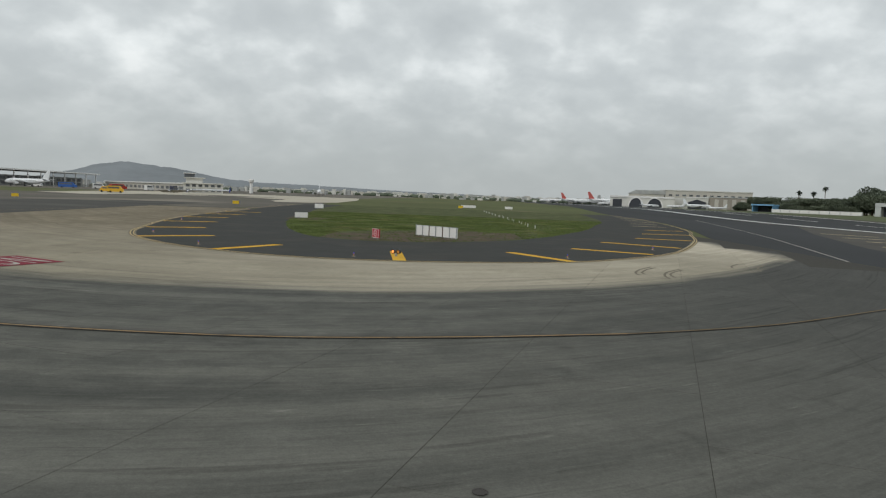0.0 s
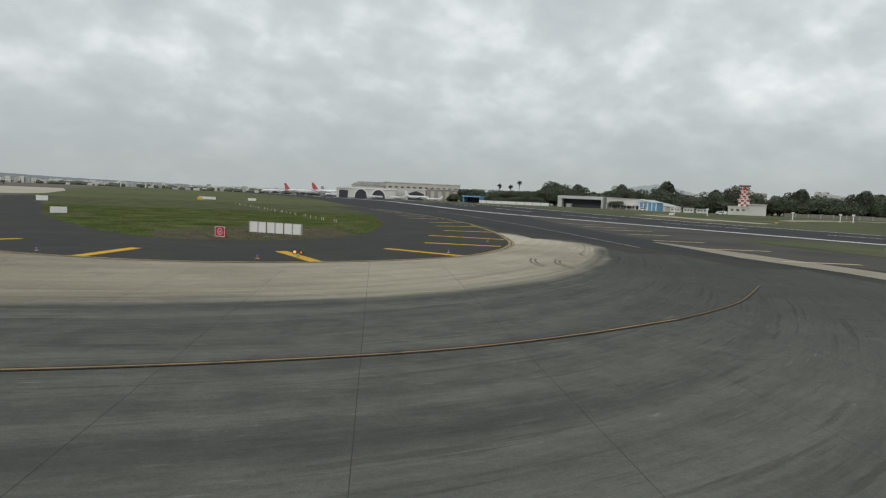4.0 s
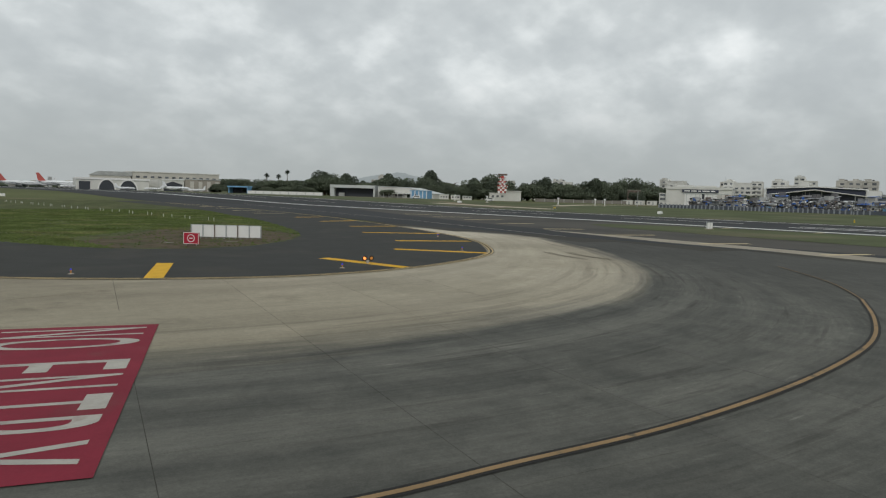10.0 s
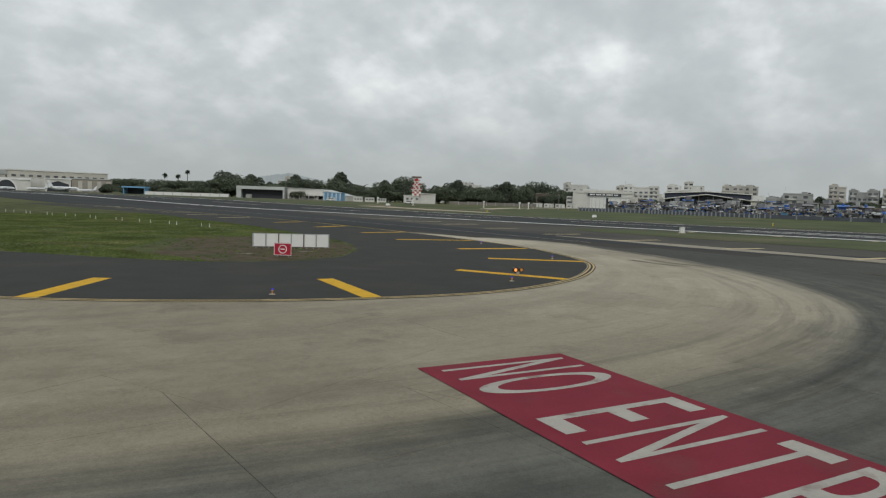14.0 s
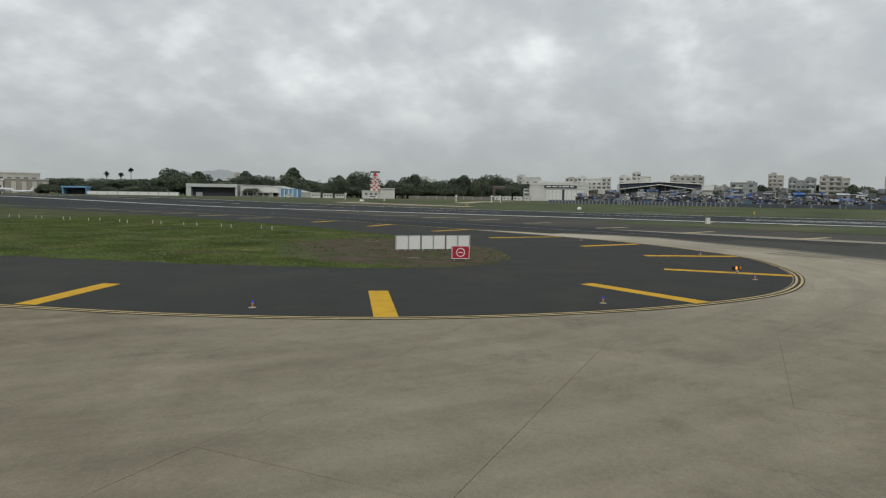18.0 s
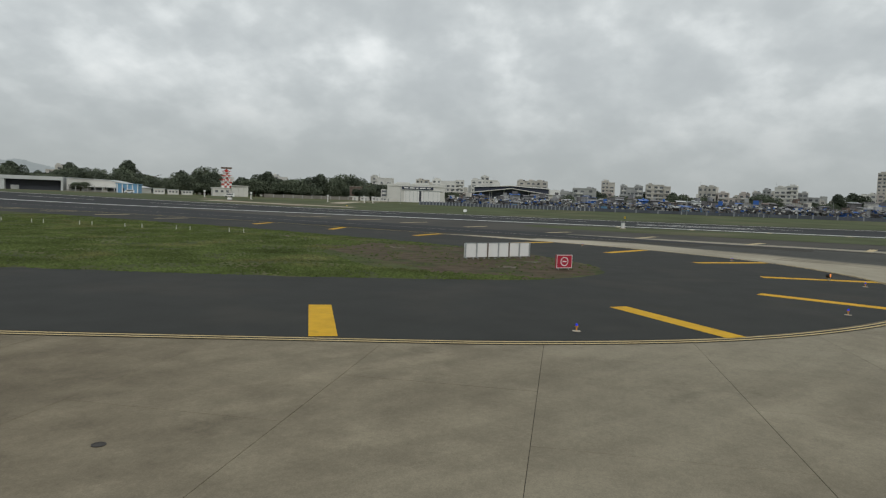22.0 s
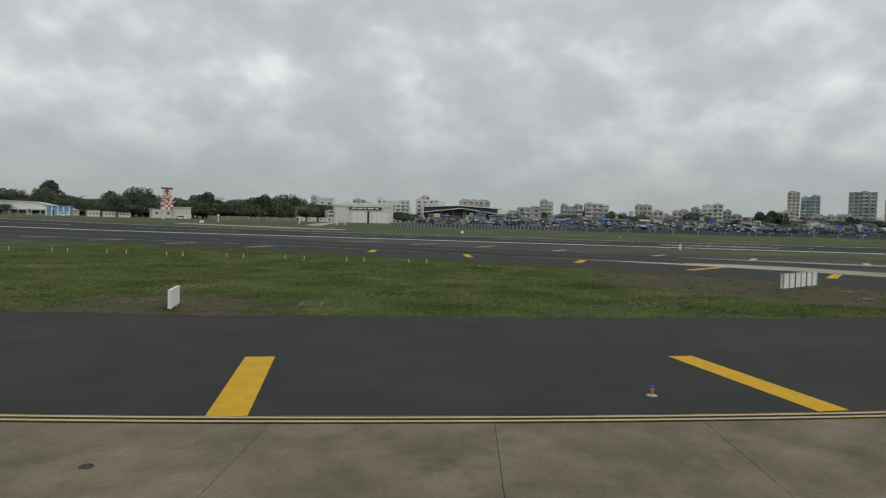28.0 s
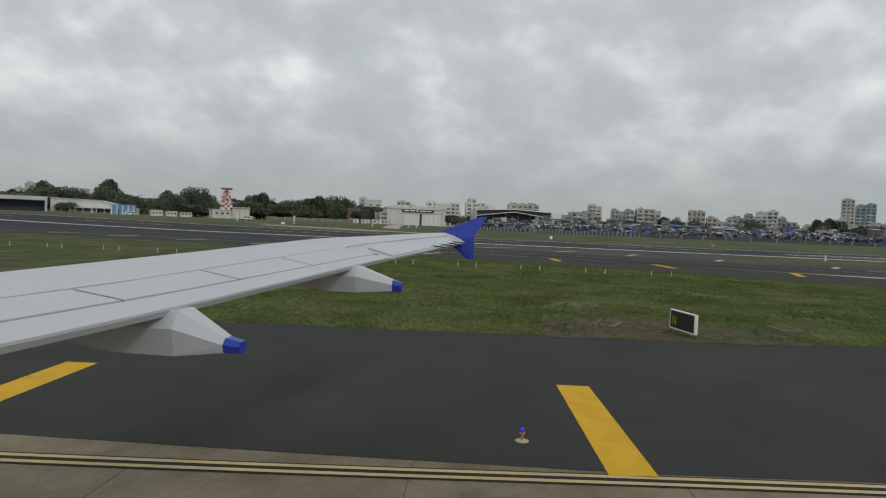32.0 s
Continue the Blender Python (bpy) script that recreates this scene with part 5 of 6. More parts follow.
def airliner(x, y, heading, length, tail, label, tail_mat=None):
    """A parked twin-jet: fuselage, wings, tail, engines and gear."""
    k = length / 37.0
    e = empty("parked_airliner", pose(x, y, rise(x, y), 0, 0, heading) @ Matrix.Scale(k, 4), label, "airplane", "parked aircraft")
    bm = bmesh.new()
    prof = [(-18, 0.3, 4.6), (-14, 1.1, 4.3), (-9, 1.9, 3.9), (-4, 2.0, 3.8), (10, 2.0, 3.8), (14.5, 1.8, 3.7), (17.2, 1.1, 3.5), (18.4, 0.25, 3.3)]
    rings = []
    for px, r, z in prof:
        rings.append([bm.verts.new((px, r * math.cos(a * math.tau / 14), z + r * math.sin(a * math.tau / 14))) for a in range(14)])
    for p, q in zip(rings, rings[1:]):
        for a in range(14):
            bm.faces.new((p[a], p[(a + 1) % 14], q[(a + 1) % 14], q[a]))
    bm.faces.new(rings[0][::-1])
    bm.faces.new(rings[-1])
    part("fuselage", bm, M_JET, e, smooth=True)
    for s in (-1, 1):
        for nm, pts, th in (("wing", [(5, 1.8, 2.9), (-1.5, 1.8, 2.9), (-5.2, 16.8, 4.3), (-3.8, 16.8, 4.3)], 0.5), ("tailplane", [(-13.5, 0.7, 5.0), (-16.5, 0.7, 5.0), (-18, 6, 5.6), (-16.6, 6, 5.6)], 0.25)):
            bm = bmesh.new()
            lo = [bm.verts.new((px, s * py, pz)) for px, py, pz in pts]
            hi = [bm.verts.new((px, s * py, pz + th * (1 if i < 2 else 0.3))) for i, (px, py, pz) in enumerate(pts)]
            bm.faces.new(lo)
            bm.faces.new(hi[::-1])
            for i in range(4):
                bm.faces.new((lo[i], hi[i], hi[(i + 1) % 4], lo[(i + 1) % 4]))
            bmesh.ops.recalc_face_normals(bm, faces=bm.faces[:])
            part(nm, bm, M_JET, e)
        bm = bmesh.new()
        tube(bm, (4.6, s * 5.7, 1.9), (1.0, s * 5.7, 2.0), 1.05, 0.7, 12)
        part("engine", bm, M_STEEL, e)
        bm = bmesh.new()
        tube(bm, (-1.0, s * 3.6, 0.55), (-1.0, s * 3.6, 3.0), 0.2)
        tube(bm, (-1.0, s * 3.3, 0.55), (-1.0, s * 3.9, 0.55), 0.55, 0.55, 12)
        part("main_gear", bm, M_BLACK, e)
    bm = bmesh.new()
    prism(bm, [(-11.5, 5.6), (-16.6, 11.8), (-18.8, 11.8), (-17.2, 5.2)], -0.2, 0.2)
    part("tail_fin", bm, tail_mat or M_JET, e, "painted tail fin")
    bm = bmesh.new()
    tube(bm, (14, 0, 0.4), (14, 0, 2.0), 0.15)
    tube(bm, (14, -0.3, 0.4), (14, 0.3, 0.4), 0.4, 0.4, 10)
    part("nose_gear", bm, M_BLACK, e)
    bm = bmesh.new()
    for sy in (-1, 1):
        box(bm, -9, min(sy * 1.93, sy * 2.02), 4.15, 13, max(sy * 1.93, sy * 2.02), 4.4)
    part("window_band", bm, M_GLASSB, e)
    return e


airliner(117, 647, -40, 33, 0, "parked white airliner with a red tail", M_TAILR)
airliner(142, 628, -40, 38, 0, "parked white airliner with a tall red tail", M_TAILR)
airliner(100, 690, 165, 27, 0, "white airliner parked beyond the red tails")
airliner(136, 668, 150, 27, 0, "white airliner parked beyond the red tails")
airliner(122, 530, 200, 18, 0, "small parked white jet beside the hangars")
airliner(146, 496, 10, 15, 0, "white business jet parked before the arched hangars")
airliner(164, 492, 190, 15, 0, "white business jet parked on the grass apron")
airliner(176, 482, 12, 23, 0, "white jet parked with its tail to the hangar")
airliner(190, 480, 185, 14, 0, "small white jet parked near the brown hangar")
airliner(-222, 340.5, 172, 27, 0, "white airliner with a pale tail at the terminal")
airliner(-97, 472, -78, 28, 0, "distant white airliner parked on the apron")

# ---- terminal side ----
e, w = front("terminal_building", (-275, 395), (-278, 490), "long glass terminal under a thin pale canopy", "building")
part("wall", boxes((0, 2, 0, w, 30, 6.5)), M_GREY, e)
part("canopy", boxes((-60, -10, 9.4, w + 2, 30, 10.2)), M_SIGNW, e)
window_rows(e, w, 2, 14, 0.8, 3.0, 4.2, 1.9, y=1.98, sill=False)
for k in range(8):
    bm = bmesh.new()
    tube(bm, (k * w / 7, -8, 0), (k * w / 7, -8, 9.4), 0.4, 0.3, 8)
    part("column", bm, M_SIGNW, e)
e, w = front("pier_building", (-268, 500), (-165, 405), "low pale concourse with a flat roof", "building")
part("wall", boxes((0, 0, 0, w, 14, 4.6)), M_BEIGE, e)
part("roof", boxes((-1, -1, 4.6, w + 1, 15, 5.3)), M_SIGNW, e)
window_rows(e, w, 1, 18, 1.2, 3, 4.5, 1.8, sill=False)
e, w = front("operations_building", (-128.4, 314.5), (-111.6, 321.1), "white three-storey operations building with balconies", "building")
part("wall", boxes((0, 0, 0, w, 10, 4.6), (1.0, 1, 4.6, w * 0.48, 9, 7.2)), M_WALLW, e)
part("roof", boxes((-0.5, -0.8, 4.6, w + 0.3, 10.5, 5.0), (0.2, 0.3, 7.2, w * 0.55, 9.6, 7.6)), M_WALLW, e)
window_rows(e, w, 2, 6, 0.9, 2.2, 1.7, 1.2, margin=0.5)
part("cab", boxes((0.4, 1.5, 7.6, 5.0, 7, 9.4)), M_GLASSB, e, "glazed roof cabin")
part("cab_roof", boxes((0.0, 1.0, 9.4, 5.6, 7.5, 9.7)), M_SIGNW, e)
e = empty("control_tower", pose(-138.9, 449.2, rise(-138.9, 449.2)), "slim white distant control tower", "tower")
bm = bmesh.new()
lathe(bm, [(1.3, 0), (1.0, 7.2), (1.7, 7.6), (1.9, 9.4), (0.8, 9.8)], 12)
part("shaft", bm, M_SIGNW, e)


def vehicle(x, y, heading, length, height, material, label, name="service_van", category="vehicle"):
    e = empty(name, pose(x, y, rise(x, y) - 0.02, 0, 0, heading), label, category, "airside vehicles")
    l2 = length / 2
    bm = bmesh.new()
    prism(bm, [(-l2, 0.4), (-l2, height * 0.95), (-l2 + 0.2, height), (l2 * 0.55, height), (l2 * 0.8, height * 0.6), (l2, height * 0.55), (l2, 0.4)], -0.95, 0.95)
    part("body", bm, material, e)
    bm = bmesh.new()
    box(bm, -l2 * 0.9, -0.97, height * 0.6, l2 * 0.5, 0.97, height * 0.85)
    part("window_band", bm, M_GLASSB, e)
    for sx in (-0.62, 0.62):
        for sy in (-1, 1):
            bm = bmesh.new()
            tube(bm, (sx * l2, sy * 0.75, 0.4), (sx * l2, sy * 0.98, 0.4), 0.4, 0.4, 12)
            part("wheel", bm, M_BLACK, e)
    return e


M_VANY = mat("yellow_vehicle_paint", (0.68, 0.40, 0.03), 0.4, 0.08)
vehicle(-135.9, 266.6, 20, 6, 2.8, M_VANY, "yellow airside service truck on the apron")
vehicle(-141, 268, 200, 4, 2.4, M_VANY, "yellow airside tug on the apron")
vehicle(-128.3, 303.7, 90, 5, 3.2, M_NAVY, "dark blue ground power truck")
vehicle(-170, 215, 10, 5, 2.4, M_NAVY, "dark blue crew van")
for k, m_ in enumerate((M_SIGNW, M_BLUE, M_SIGNW, M_REDP, M_SIGNW, M_GREY, M_SIGNW)):
    vehicle(-225 + 15 * k, 352 + 4 * (k % 3), 20 * k, 9 if k % 2 else 6, 3.0, m_, "white airport bus parked by the terminal" if m_ is M_SIGNW else "coloured ground service truck by the terminal")
vehicle(262, 262, 100, 5, 2.1, M_SIGNW, "white van on the perimeter road")
vehicle(268, 330, 120, 5, 2.1, M_SIGNW, "white van near the blue office")

# ---- runway-side fixtures ----
strip("far_grass", [(152, -600), (152, 700)], [(240, -600), (240, 700)], 0.02, M_FARGRASS, "grass strip beyond the runway", "grass")
strip("service_track", [(163.5, 152), (163.5, 213)], [(171, 152), (171, 213)], 0.14, M_PAD, "pale sandy service track beyond the runway", "track", 4.0)
strip("service_track", [(200, 170), (365, 202)], [(200, 177), (365, 209)], 0.14, M_PAD, "pale dusty track towards the white hangar", "track", 2.0)
strip("perimeter_road", [(243, -500), (262, 150), (232, 330), (200, 480)], [(248, -500), (268, 150), (238, 330), (206, 480)], 0.03, M_APRON, "pale perimeter road", "road")
for x, y in ((214, 244), (205, 215), (220, 186), (228, 172), (231, 169)):
    e = empty("white_beacon", pose(x, y, rise(x, y)), "white post with a small box beside the runway", "post", "runway posts")
    bm = bmesh.new()
    tube(bm, (0, 0, 0), (0, 0, 2.6), 0.22, 0.18)
    part("post", bm, M_SIGNW, e)
    part("box", boxes((-0.45, -0.3, 2.5, 0.45, 0.3, 3.2)), M_SIGNW, e)
    part("footing", boxes((-0.6, -0.6, -0.02, 0.6, 0.6, 0.15)), M_PAD, e)
for x, y in ((168, 112), (181, 210)):
    e = empty("runway_marker", pose(x, y, rise(x, y)), "low yellow and white runway marker", "marker", "runway markers")
    bm = bmesh.new()
    prism(bm, [(-1.2, 0.3), (-0.7, 1.1), (0.7, 1.1), (1.2, 0.3)], -0.4, 0.4)
    part("hood", bm, M_SIGNW, e)
    part("leg", boxes((-0.2, -0.2, 0, 0.2, 0.2, 0.3)), M_STEEL, e)

# perimeter fence: blue-grey sheets between pale posts
fence = empty("perimeter_fence", pose(0, 0, 0), "blue-grey sheet fence with pale concrete posts along the airfield", "fence")
line = smooth_line([(248.2, 152), (249, 120), (248, 70), (246, 0), (243, -100), (240, -240)], 1.62)
pm = boxes((-0.17, -0.26, 0, 0.17, 0.26, 1.75))
pmesh = bpy.data.meshes.new("post")
pm.to_mesh(pmesh)
pm.free()
pmesh.materials.append(mat("fence_post", (0.27, 0.285, 0.31), 0.8, 0.2))
sm = boxes((-0.06, -0.85, 0.05, 0.06, 0.85, 1.45))
smesh = bpy.data.meshes.new("panel")
sm.to_mesh(smesh)
sm.free()
smesh.materials.append(mat("fence_sheet", (0.085, 0.095, 0.115), 0.7, 0.3, 0.2, 2))
for i, p in enumerate(line[:-1]):
    q = line[i + 1]
    ang = math.atan2(q.y - p.y, q.x - p.x) - math.pi / 2
    if p.y > 72 or i % 6 == 0:
        ob = new("post", pmesh)
        ob.parent, ob.location, ob.rotation_euler = fence, (p.x, p.y, rise(p.x, p.y) - 0.05), (0, 0, ang)
    m_ = (p + q) / 2
    ob = new("panel", smesh)
    ob.parent, ob.location, ob.rotation_euler = fence, (m_.x, m_.y, rise(m_.x, m_.y) - 0.05), (0, 0, ang)
for k in range(9):
    y = 160 - k * 42
    e = empty("fence_lamp", pose(243.5, y, rise(243.5, y)), "slender grey lamp pole at the perimeter", "lamp", "perimeter lamps")
    bm = bmesh.new()
    tube(bm, (0, 0, 0), (0, 0, 7.0), 0.12, 0.07, 8)
    part("pole", bm, M_STEEL, e)
    part("lamp_head", boxes((-0.8, -0.15, 6.95, 0.1, 0.15, 7.1)), M_STEEL, e)

# shanties behind the fence
rh = random.Random(21)
M_DIM = mat("dull_roof_sheet", (0.235, 0.24, 0.25), 0.7, 0.4, 0.4, 3)
M_SOOT = mat("sooty_wall", (0.145, 0.14, 0.142), 0.9, 0.4, 0.4, 3)
walls = [M_DIM, M_BLUE, M_RUST, M_DIM, M_SOOT, M_WALLW, M_SOOT, M_GREY, M_SOOT, M_DIM, M_BEIGE, M_GREY, M_SOOT]
roofs = [M_DIM, M_RUST, M_BLUE, M_DIM, M_DIM, M_SOOT, M_SOOT, M_SHEET]
lay = [M_GREY, M_DIM, M_SOOT, M_BLUE, M_WALLW, M_RUST, M_BROWN, M_SOOT, M_SOOT, M_DIM]
y = 138.0
while y > -245:
    for row in range(3):
        x = 256 + row * 12 + rh.uniform(-2.5, 2.5) - (170 - y) * 0.012
        w, d, h = rh.uniform(2.4, 4.6), rh.uniform(3.5, 6.5), rh.uniform(2.3, 3.8) + row * rh.uniform(0.9, 1.9)
        if rh.random() < 0.10:
            continue
        wm = rh.choice(walls)
        lab = {"blue_tarpaulin": "small shanty hung with blue tarpaulin", "rusty_sheet": "shanty of rusty corrugated sheet", "white_plaster": "small white plastered shanty with sheet roof"}.get(wm.name, "grey block shanty with a patched sheet roof")
        e = empty("shanty", pose(x, y + rh.uniform(-1.5, 1.5), rise(x, y) - 0.05, 0, 0, rh.uniform(-22, 22)), lab, "shack", "shanties behind the fence")
        part("wall", boxes((0, -w / 2, 0, d, w / 2, h)), wm, e)
        bm = bmesh.new()
        t_ = rh.uniform(-0.7, 0.25)
        over = rh.uniform(0.4, 1.3)
        prism(bm, [(-over, h + 0.02), (-over, h + 0.10), (d + 0.4, h + 0.75 + t_), (d + 0.4, h + 0.67 + t_)], -w / 2 - rh.uniform(0.1, 0.5), w / 2 + rh.uniform(0.1, 0.5))
        part("roof", bm, rh.choice(roofs), e)
        part("opening", boxes((-0.05, -w * 0.3, 0.1 if rh.random() < 0.5 else 1.0, 0.02, rh.uniform(-0.1, 0.2) * w, 1.9)), M_DARK, e)
        for _ in range(rh.choice((1, 1, 2, 2, 3))):
            z, yy = rh.uniform(0.2, h * 0.7), rh.uniform(-0.5, 0.3) * w
            pw, ph = rh.uniform(0.5, 1.6), rh.uniform(0.5, 1.5)
            xo = rh.uniform(0.06, 0.35)
            part("patch_sheet", boxes((-xo - 0.05, yy, z, -xo, min(yy + pw, w * 0.55), min(z + ph, h))), rh.choice(lay), e)
        if rh.random() < 0.30:
            z = rh.uniform(0.3, h * 0.5)
            part("tarpaulin", boxes((-0.50, rh.uniform(-0.4, 0.0) * w, z, -0.42, w * 0.48, z + rh.uniform(0.8, 1.7))), rh.choice((M_BLUE, M_BLUE, M_SIGNW, M_CYAN)), e, "hanging tarpaulin")
        if rh.random() < 0.38:
            wd = rh.uniform(0.4, 0.7) * w
            part("upper_room", boxes((0.6, -wd / 2, h + 0.1, d * 0.7, wd / 2, h + 2.0)), rh.choice(walls), e, "small upper room of patched sheet")
        if rh.random() < 0.2:
            bm = bmesh.new()
            lathe(bm, [(0.5, h + 0.3), (0.52, h + 1.2), (0.25, h + 1.5)], 8, (d * 0.6, 0))
            part("water_tank", bm, M_BLACK if rh.random() < 0.6 else M_BLUE, e)
        if rh.random() < 0.25:
            bm = bmesh.new()
            tube(bm, (-0.9, w * 0.3, 0), (-0.9, w * 0.3, h + rh.uniform(0.8, 3.5)), 0.06, 0.05, 5)
            part("pole", bm, M_STEEL, e)
    y -= rh.uniform(3.2, 5.0)
# heaped odds and ends among the shanties
bm = bmesh.new()
heap = [M_SOOT, M_GREY, M_DIM, M_BLUE, M_SIGNW, M_RUST, M_WALLW, M_BROWN, M_BLACK]
for _ in range(4200):
    y = rh.uniform(-245, 140)
    x = 250.8 + rh.uniform(0, 5.5) - (170 - y) * 0.012
    w, d, h = rh.uniform(0.2, 1.3), rh.uniform(0.2, 1.0), rh.uniform(0.12, 0.7)
    z = rise(x, y) + rh.uniform(0.0, 1.0) ** 1.2 * 4.3
    box(bm, x - d / 2, y - w / 2, z, x + d / 2, y + w / 2, z + h, rh.choices(range(9), (7, 2, 4, 3, 3, 2, 2, 1, 6))[0])
tagged(part("shanty_clutter", bm, heap), "heaped sheets, crates, cloths and tarpaulins among the shanties", "clutter", kind="stuff")
strip("earth_path", [(158, 168), (161.5, 177.7), (171.8, 199.5), (181, 218), (184, 226)], [(162, 168), (165.5, 177.7), (175.8, 199.5), (185, 218), (188, 226)], 0.05, mat("dry_earth", (0.26, 0.20, 0.15), 0.95, 0.2, 0.2, 4, 0.1, spec=0.1), "dry tan earth path across the far grass", "path", 2.0)


# ---- trees ----
def crown_mesh(seed, rx, rz, n, blobs, material, card=0.50):
    r = random.Random(seed)
    centres = [(r.uniform(-0.6, 0.6) * rx, r.uniform(-0.6, 0.6) * rx, rz * r.uniform(0.25, 1.35), r.uniform(0.38, 0.62)) for _ in range(blobs)]
    vs, fs = [], []
    for _ in range(n):
        cx, cy, cz, s = r.choice(centres)
        while True:
            p = Vector((r.uniform(-1, 1), r.uniform(-1, 1), r.uniform(-1, 1)))
            if 0.45 < p.length < 1:
                break
        c = Vector((cx + p.x * s * rx, cy + p.y * s * rx, cz + p.z * s * rz))
        u = Vector((r.gauss(0, 1), r.gauss(0, 1), r.gauss(0, 0.6))).normalized()
        v = u.cross(Vector((r.gauss(0, 1), r.gauss(0, 1), r.gauss(0, 1)))).normalized()
        s2 = card * r.uniform(0.5, 1.2)
        i = len(vs)
        vs += [c + u * s2, c + v * s2 * 0.7, c - u * s2, c - v * s2 * 0.7]
        fs.append((i, i + 1, i + 2, i + 3))
    me = bpy.data.meshes.new("crown")
    me.from_pydata(vs, [], fs)
    me.materials.append(material)
    return me


def trunk_mesh(seed, height, rx):
    r = random.Random(seed)
    bm = bmesh.new()
    tube(bm, (0, 0, -0.3), (0.2, 0.1, height), 0.42, 0.26, 8)
    for k in range(5):
        a = k * 1.26 + r.uniform(-0.3, 0.3)
        tube(bm, (0.2, 0.1, height * r.uniform(0.75, 1.0)), (math.cos(a) * rx * 0.6, math.sin(a) * rx * 0.6, height + r.uniform(0.8, 1.8)), 0.2, 0.06, 6)
    me = bpy.data.meshes.new("trunk")
    bm.to_mesh(me)
    bm.free()
    me.materials.append(M_BARK)
    return me


KINDS = []
for s, (rx, rz, hh) in enumerate(((6.5, 4.6, 4.0), (8.5, 3.4, 5.4), (5.0, 5.6, 4.2), (10.0, 3.0, 6.4), (4.2, 3.4, 3.0), (7.0, 5.2, 4.5))):
    KINDS.append((crown_mesh(40 + s, rx, rz, 7600, 11 + s, M_LEAF if s % 2 else M_LEAFD, 0.36), trunk_mesh(60 + s, hh, rx), hh))


def tree(x, y, k, size, turn):
    cm, tm, hh = KINDS[k % len(KINDS)]
    e = empty("tree", pose(x, y, rise(x, y), 0, 0, turn) @ Matrix.Scale(size * 1.30, 4), "broad dark green monsoon tree with an uneven crown" if k % 2 else "rounded dense green tree at the airfield edge", "tree", "trees")
    c = new("crown", cm)
    c.parent, c.location = e, (0, 0, hh * 0.42)
    t = new("trunk", tm)
    t.parent = e


rt = random.Random(8)
belt = smooth_line([(215, 505), (245, 478), (285, 455), (318, 420), (340, 380), (352, 345), (364, 318), (385, 292), (408, 276), (432, 262), (450, 246)], 5.6)
for i, p in enumerate(belt):
    big = (0.95 + 0.22 * math.sin(i * 0.9) + rt.choice((-0.26, -0.1, 0.0, 0.08, 0.22))) * min(1.0, 0.52 + i * 0.035)
    tree(p.x + rt.uniform(-3, 3), p.y + rt.uniform(-3, 3), i, big, rt.uniform(0, 360))
    tree(p.x + 14 + rt.uniform(-4, 4), p.y + 12 + rt.uniform(-4, 4), i + 3, big * rt.uniform(0.8, 1.3), rt.uniform(0, 360))
    if i % 2 == 0:
        tree(p.x + 24 + rt.uniform(-4, 4), p.y + 20 + rt.uniform(-4, 4), i + 1, rt.choice((0.85, 1.1, 1.3)), rt.uniform(0, 360))
for x, y, s in ((372, 277, 1.25), (380, 268, 1.2), (390, 262, 1.1), (392, 240, 0.7), (420, 176, 0.8), (423, 106, 0.7), (440, 66, 0.9), (452, 20, 0.9), (455, 8, 1.0), (446, -2, 0.8), (448, -36, 1.0), (470, -40, 1.1),
                (478, -74, 1.0), (470, -90, 1.1), (480, -104, 1.2), (486, -118, 1.0), (500, -128, 1.1), (476, -132, 1.2), (500, -170, 1.0), (505, -190, 1.2), (490, -205, 1.1), (497, -225, 1.2), (260, 440, 0.6), (291, 385, 0.55),
                (300, 372, 0.5), (236, 462, 0.5), (228, 474, 0.45), (245, 452, 0.55), (462, 50, 0.9)):
    tree(x, y, rt.randrange(6), s, rt.uniform(0, 360))
for k in range(120):
    x, y = rt.uniform(320, 455), 105 - k * 3.1 + rt.uniform(-6, 6)
    tree(x, y, rt.randrange(6), rt.uniform(0.42, 0.72) * (0.7 + (x - 300) / 450), rt.uniform(0, 360))
for k in range(46):
    y = 90 - k * 8.2 + rt.uniform(-4, 4)
    tree(rt.uniform(458, 496), y, rt.randrange(6), rt.uniform(0.7, 1.05), rt.uniform(0, 360))
# fan palms over the tree line
for x, y, h in ((263.7, 477.1, 17.6), (247.3, 481.2, 14.4), (255, 476, 14.0), (425, 285, 15.5), (300, 380, 7.5), (489, -96, 14), (493, -112, 13)):
    e = empty("palm_tree", pose(x, y, rise(x, y)), "tall thin palm with a round tuft of fronds", "tree", "palms")
    bm = bmesh.new()
    tube(bm, (0, 0, -0.2), (0.3, 0.1, h), 0.28, 0.2, 8)
    part("trunk", bm, M_BARK, e)
    bm = bmesh.new()
    r = random.Random(int(x))
    for k in range(90):
        d = Vector((r.gauss(0, 1), r.gauss(0, 1), r.gauss(0.35, 0.8))).normalized()
        side = d.cross(Vector((0, 0, 1))).normalized() * 0.28
        o = Vector((0.3, 0.1, h))
        a, b_ = o + d * 1.3, o + d * 2.5 - Vector((0, 0, 0.3))
        bm.faces.new([bm.verts.new(q) for q in (o, a + side, b_, a - side)])
    part("fronds", bm, M_LEAFD, e)


